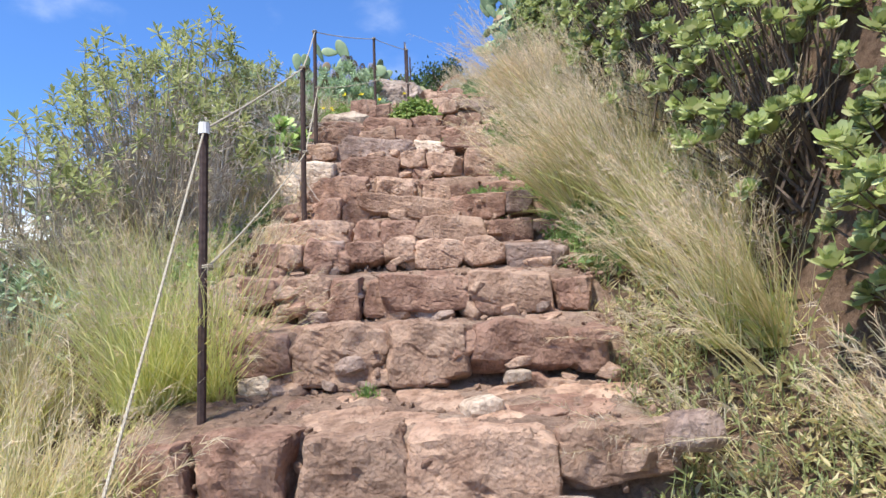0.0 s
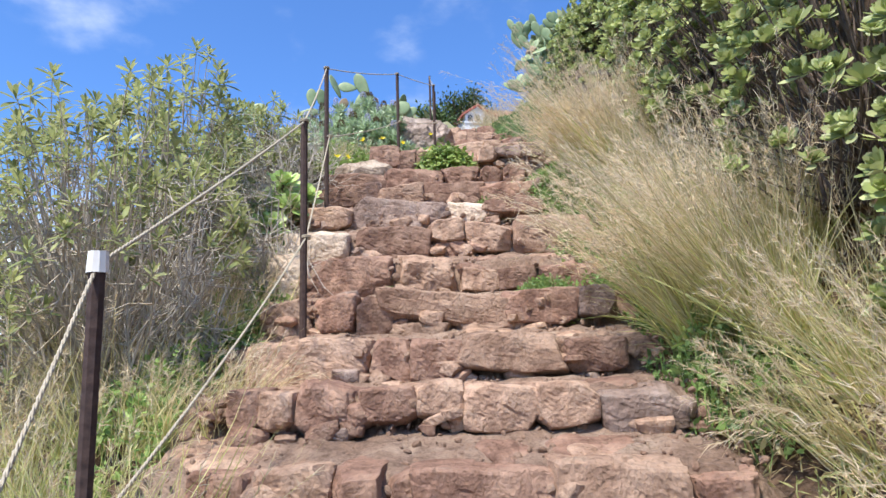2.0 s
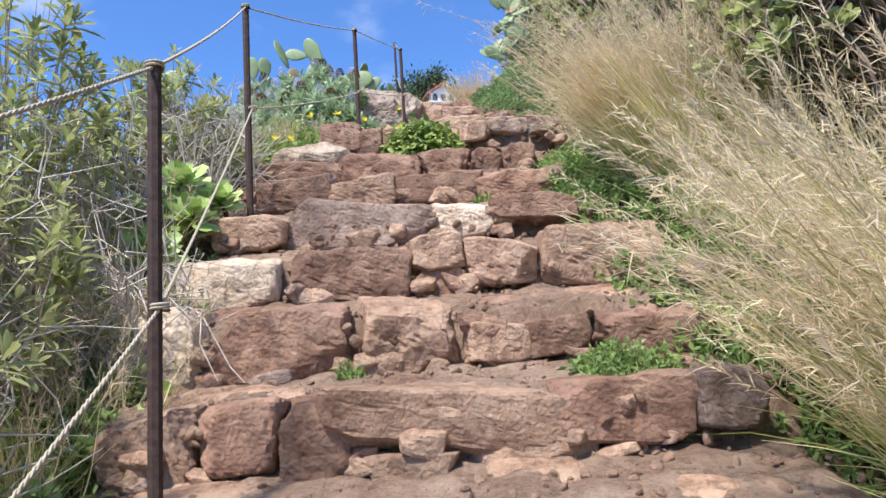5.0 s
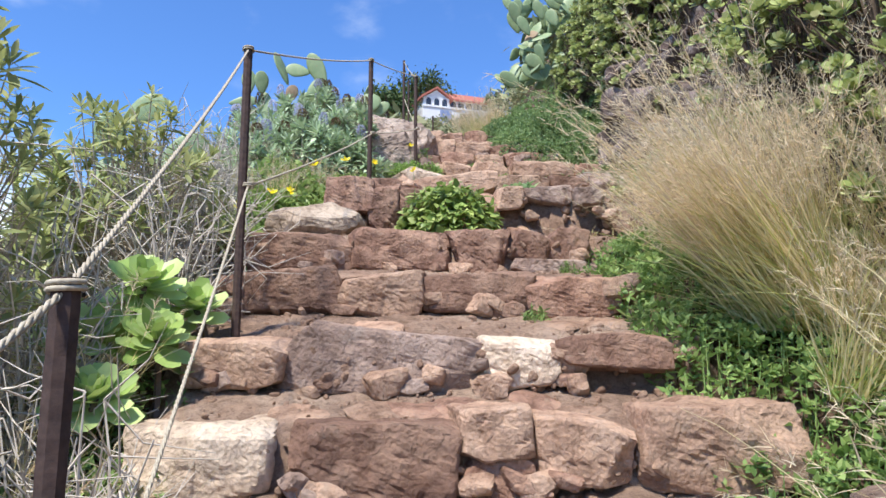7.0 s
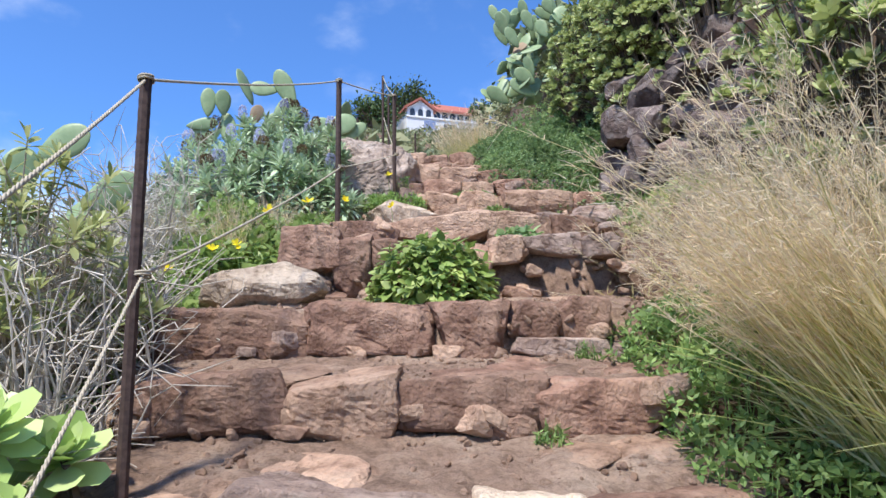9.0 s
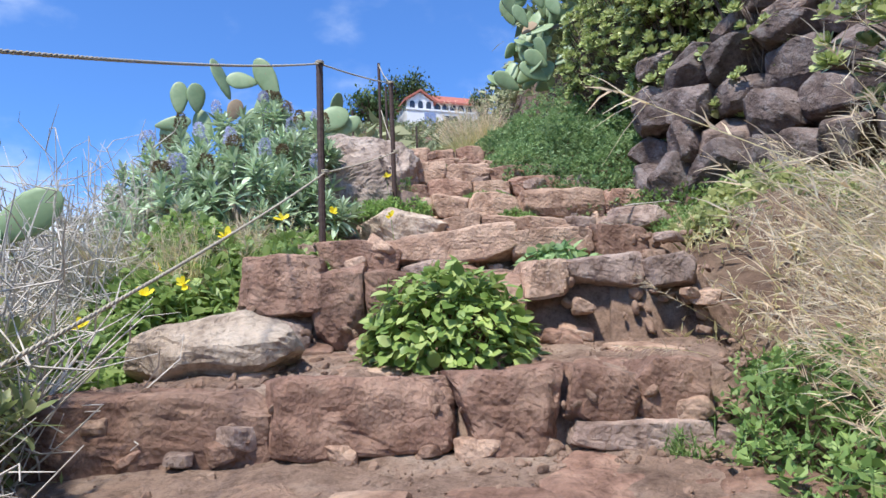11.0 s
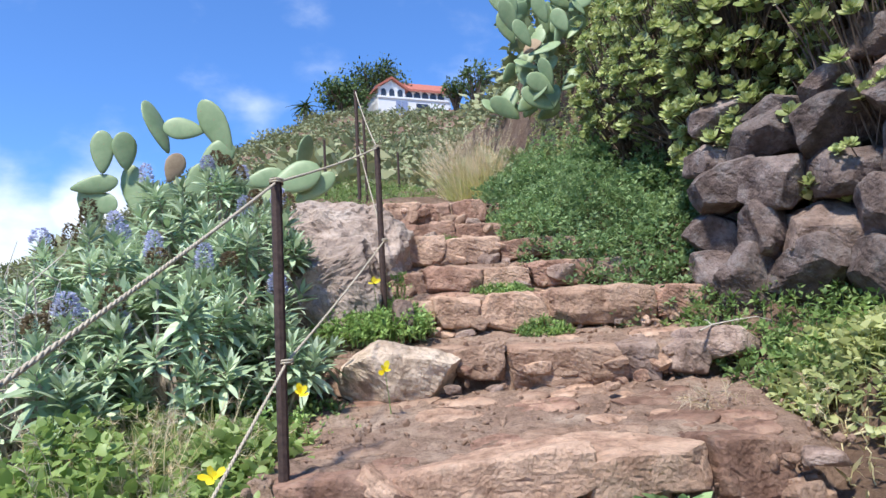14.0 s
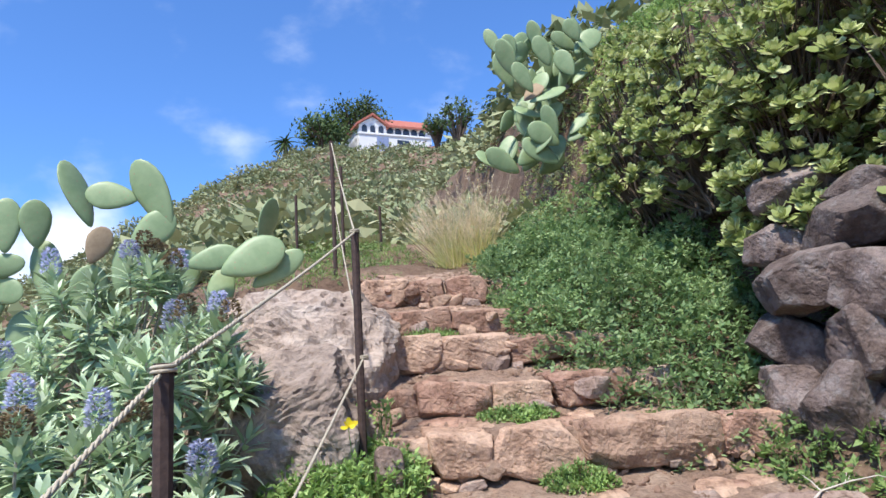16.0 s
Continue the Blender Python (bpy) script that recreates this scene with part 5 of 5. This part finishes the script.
far_tree((-3.6, 101, gy(-3.6, 101)), 5.6, 4.2, 2600, 0.6, "round dark green tree beside the white house", 810, crown_low=0.12, clumps=60)
far_tree((1.2, 108, gy(1.2, 108)), 9.5, 5.2, 3600, 0.6, "round dark green tree behind the white house", 811, crown_low=0.15, clumps=50)
far_tree((13.0, 88, gy(13.0, 88)), 6.5, 2.6, 900, 0.55, "spreading dark pine on the far hill", 812)
far_tree((16.5, 80, gy(16.5, 80)), 6.8, 2.4, 900, 0.5, "spreading dark pine on the far hill", 813)
far_tree((11.0, 92, gy(11, 92)), 5.0, 2.0, 700, 0.5, "spreading dark pine on the far hill", 814)


def palm(at, h, seed):
    rng = np.random.default_rng(seed)
    root = thing("palm_tree", at, "shaggy palm with drooping fronds on the far hill", "tree", "trees on the far hill")
    v, f = tubes(np.array([[[0, 0, -0.5], [0.05, 0, h * 0.5], [0, 0, h]]]), [0.35], [0.25], 8)
    part("trunk", np_mesh("trunk", v, f, M_BARK), root)
    n = 60
    d = unit(rng.normal(size=(n, 3)) + [0, 0, 0.35])
    v, f, _ = blades(np.tile([[0, 0, h]], (n, 1)), d, rng.uniform(1.6, 2.6, n), rng.uniform(0.3, 0.7, n), np.full(n, 0.3), rng, 6)
    part("fronds", np_mesh("fronds", v, f, M_TREE), root)


palm((-8.2, 93, gy(-8.2, 93)), 3.0, 820)


def box_mesh(name, x0, x1, y0, y1, z0, z1, mat, bevel=0.03):
    b = bmesh.new()
    bmesh.ops.create_cube(b, size=1)
    for v in b.verts:
        v.co = Vector(((x0 + x1) / 2 + v.co.x * (x1 - x0), (y0 + y1) / 2 + v.co.y * (y1 - y0), (z0 + z1) / 2 + v.co.z * (z1 - z0)))
    bmesh.ops.bevel(b, geom=b.edges[:], offset=bevel, segments=1, affect="EDGES")
    me = bpy.data.meshes.new(name)
    b.to_mesh(me)
    b.free()
    me.materials.append(mat)
    return me


def gable_mesh(name, x0, x1, y0, y1, z0, z1, th, mat, along_y=True):
    """A pitched roof of two slabs with real thickness."""
    b = bmesh.new()
    if along_y:
        mx = (x0 + x1) / 2
        prof = [(x0, z0), (mx, z1), (x1, z0), (x1, z0 - th), (mx, z1 - th), (x0, z0 - th)]
        a = [b.verts.new((p, y0, q)) for p, q in prof]
        c = [b.verts.new((p, y1, q)) for p, q in prof]
    else:
        my = (y0 + y1) / 2
        prof = [(y0, z0), (my, z1), (y1, z0), (y1, z0 - th), (my, z1 - th), (y0, z0 - th)]
        a = [b.verts.new((x0, p, q)) for p, q in prof]
        c = [b.verts.new((x1, p, q)) for p, q in prof]
    n = len(a)
    for i in range(n):
        b.faces.new((a[i], a[(i + 1) % n], c[(i + 1) % n], c[i]))
    for s in (a, c):
        b.faces.new((s[0], s[1], s[4], s[5]))
        b.faces.new((s[1], s[2], s[3], s[4]))
    bmesh.ops.recalc_face_normals(b, faces=b.faces[:])
    me = bpy.data.meshes.new(name)
    b.to_mesh(me)
    b.free()
    me.materials.append(mat)
    return me


def arch_mesh(name, w, h, mat, depth=0.12):
    b = bmesh.new()
    pts = [(-w / 2, 0), (w / 2, 0)] + [(w / 2 * math.cos(a), h - w / 2 + w / 2 * math.sin(a)) for a in np.linspace(0, math.pi, 9)]
    a = [b.verts.new((x, 0, z)) for x, z in pts]
    c = [b.verts.new((x, depth, z)) for x, z in pts]
    b.faces.new(a)
    b.faces.new(c[::-1])
    for i in range(len(a)):
        j = (i + 1) % len(a)
        b.faces.new((a[j], a[i], c[i], c[j]))
    bmesh.ops.recalc_face_normals(b, faces=b.faces[:])
    me = bpy.data.meshes.new(name)
    b.to_mesh(me)
    b.free()
    me.materials.append(mat)
    return me


def build_house():
    h = thing("house", (1.2, 100, 37.3), "white villa with red tiled roofs on the far hilltop", "house")
    h.rotation_euler.z = radians(16)
    h.scale = (1.12, 1.12, 1.2)
    part("terrace_wall", box_mesh("terrace_wall", 0.0, 9.4, 0, 5, -1.5, 1.75, M_WALL), h)
    part("parapet", box_mesh("parapet", -0.1, 9.5, -0.12, 0.1, 1.7, 1.95, M_WALL), h)
    part("wall", box_mesh("wall", 0.4, 4.0, 1.2, 8, 1.7, 3.5, M_WALL), h)
    part("wall", box_mesh("wall", 4.05, 10.6, 2.0, 8, 1.7, 3.7, M_WALL), h)
    part("roof", gable_mesh("roof", 0.0, 4.4, 0.8, 8.2, 3.4, 4.75, 0.28, M_ROOF, True), h)
    part("roof", gable_mesh("roof", 3.7, 11.0, 1.5, 7.5, 3.65, 5.45, 0.28, M_ROOF, False), h)
    part("gable", gable_mesh("gable", 0.5, 3.9, 1.15, 1.35, 3.35, 4.4, 0.9, M_WALL, True), h)
    for x in (1.1, 2.2, 3.3):
        w = part("arched_window", arch_mesh("arched_window", 0.66, 1.3, M_GLASS), h)
        w.location = (x, 1.1, 2.0)
    for x in (4.8, 5.9, 7.0, 8.1, 9.2):
        w = part("arched_window", arch_mesh("arched_window", 0.85, 1.45, M_GLASS), h)
        w.location = (x, 1.9, 2.0)
        part("sill", box_mesh("sill", -0.5, 0.5, -0.1, 0.05, -0.1, 0.0, M_WALL, 0.01), w)
    for x in (2.3, 3.1):
        part("door", box_mesh("door", x, x + 0.74, -0.08, 0.05, -0.5, 1.5, M_DOOR, 0.02), h)
    part("window", box_mesh("window", 5.0, 6.6, -0.06, 0.05, 0.3, 1.3, M_GLASS, 0.02), h)


build_house()


# ---- stones of the stair ----
KIND = {"r": M_ROCK, "k": M_ROCK_PINK, "p": M_ROCK_PALE, "g": M_ROCK_GREY}


def build_stones():
    rng = np.random.default_rng(900)
    for fy, zb, zt, stones in STEPS:
        for x0, x1, z0, z1, kind in stones:
            depth = rng.uniform(0.10, 0.14) if z1 - z0 < 0.09 else rng.uniform(0.14, 0.2)
            hx, hz = (x1 - x0) / 2 + 0.010, (z1 - z0) / 2 + 0.008
            rock_object("stone", ((x0 + x1) / 2, fy + depth + rng.normal(scale=0.015) - 0.022, (z0 + z1) / 2), (hx, depth, hz), rng, KIND[kind], BED,
                        (rng.normal(scale=3), rng.normal(scale=2.5), rng.normal(scale=4)), 16 if hx > 0.09 else 9, rng.uniform(10, 24), 12, 0.24, cuts=(0.82, 0.985))


def build_flags():
    """Flat stones trodden into the earth of each tread."""
    rng = np.random.default_rng(910)
    fr = [s[0] for s in STEPS] + [12.0]
    for i in range(len(STEPS)):
        y0, y1 = fr[i] + 0.2, fr[i + 1] - 0.02
        L, R = np.interp(y0, EDGE_Y, EDGE_L), np.interp(y0, EDGE_Y, EDGE_R)
        n = 16 if i == 0 else (30 if y1 - y0 > 0.7 else 6)
        for _ in range(n):
            x, y = rng.uniform(L + 0.15, R - 0.1), rng.uniform(y0, max(y0 + 0.02, y1))
            z = float(tread_height(np.array([y]))[0])
            zz = tread_height(np.array([y - 0.06, y + 0.06]))
            slope = max(-5.0, min(22.0, math.degrees(math.atan2(zz[1] - zz[0], 0.12))))
            h = (rng.uniform(0.06, 0.19), rng.uniform(0.05, 0.13), 0.02)
            rock_object("stone", (x, y, z - 0.012), h, rng, [M_ROCK_PINK, M_ROCK_PINK, M_ROCK_PINK, M_ROCK][rng.integers(0, 4)], BED, (slope + rng.normal(scale=1.5), rng.normal(scale=2), rng.normal(scale=25)), 8, 3.0, 12, 0.5)


def build_rubble():
    """Chips and pebbles between the stones and on the treads."""
    rng = np.random.default_rng(920)
    tv, tf = rock_shape((1, 0.8, 0.5), rng, 2, 3, 9, 0.25)
    n = 16000
    y = rng.uniform(2.2, 12.0, n)
    L, R = np.interp(y, EDGE_Y, EDGE_L), np.interp(y, EDGE_Y, EDGE_R)
    x = L + (R - L) * rng.uniform(0, 1.05, n)
    z = tread_height(y)
    s = 0.0025 + 0.016 * rng.uniform(0, 1, n) ** 5
    chunks = [bake(tv, tf, frames(rng.normal(size=(n, 3)), rng.normal(size=(n, 3)), rng), np.stack([x, y, z], 1), s)]
    for fy, zb, zt, stones in STEPS:
        m = 90
        xx = rng.uniform(np.interp(fy, EDGE_Y, EDGE_L), np.interp(fy, EDGE_Y, EDGE_R), m)
        p = np.stack([xx, fy + rng.uniform(0.0, 0.06, m), rng.uniform(zb - 0.02, zt - 0.03, m)], 1)
        chunks.append(bake(tv, tf, frames(rng.normal(size=(m, 3)), rng.normal(size=(m, 3)), rng), p, rng.uniform(0.008, 0.028, m)))
    v, f = join(chunks)
    ob = part("rubble", np_mesh("rubble", v, f, M_ROCK_PINK), BED, "loose chips and pebbles of reddish stone")
    ob["kind"] = "stuff"


def build_small_stones():
    """Wedging stones at the foot of the risers."""
    rng = np.random.default_rng(930)
    for fy, zb, zt, stones in STEPS:
        L, R = np.interp(fy, EDGE_Y, EDGE_L), np.interp(fy, EDGE_Y, EDGE_R)
        for k in range(18):
            s = rng.uniform(0.018, 0.05)
            up = rng.uniform(-0.01, 0.04) if k % 3 else rng.uniform(0.04, 0.75 * (zt - zb))
            rock_object("small_stone", (rng.uniform(L + 0.05, R), fy + rng.uniform(-0.02, 0.04), zb + up), (s * rng.uniform(1, 1.8), s, s * rng.uniform(0.55, 0.95)), rng,
                        [M_ROCK, M_ROCK_PINK, M_ROCK_GREY, M_ROCK_PINK][rng.integers(0, 4)], BED, tuple(rng.normal(scale=16, size=3)), 5, 10, 12, 0.2, cuts=(0.7, 0.95))


build_rubble()
build_flags()
build_small_stones()
build_stones()
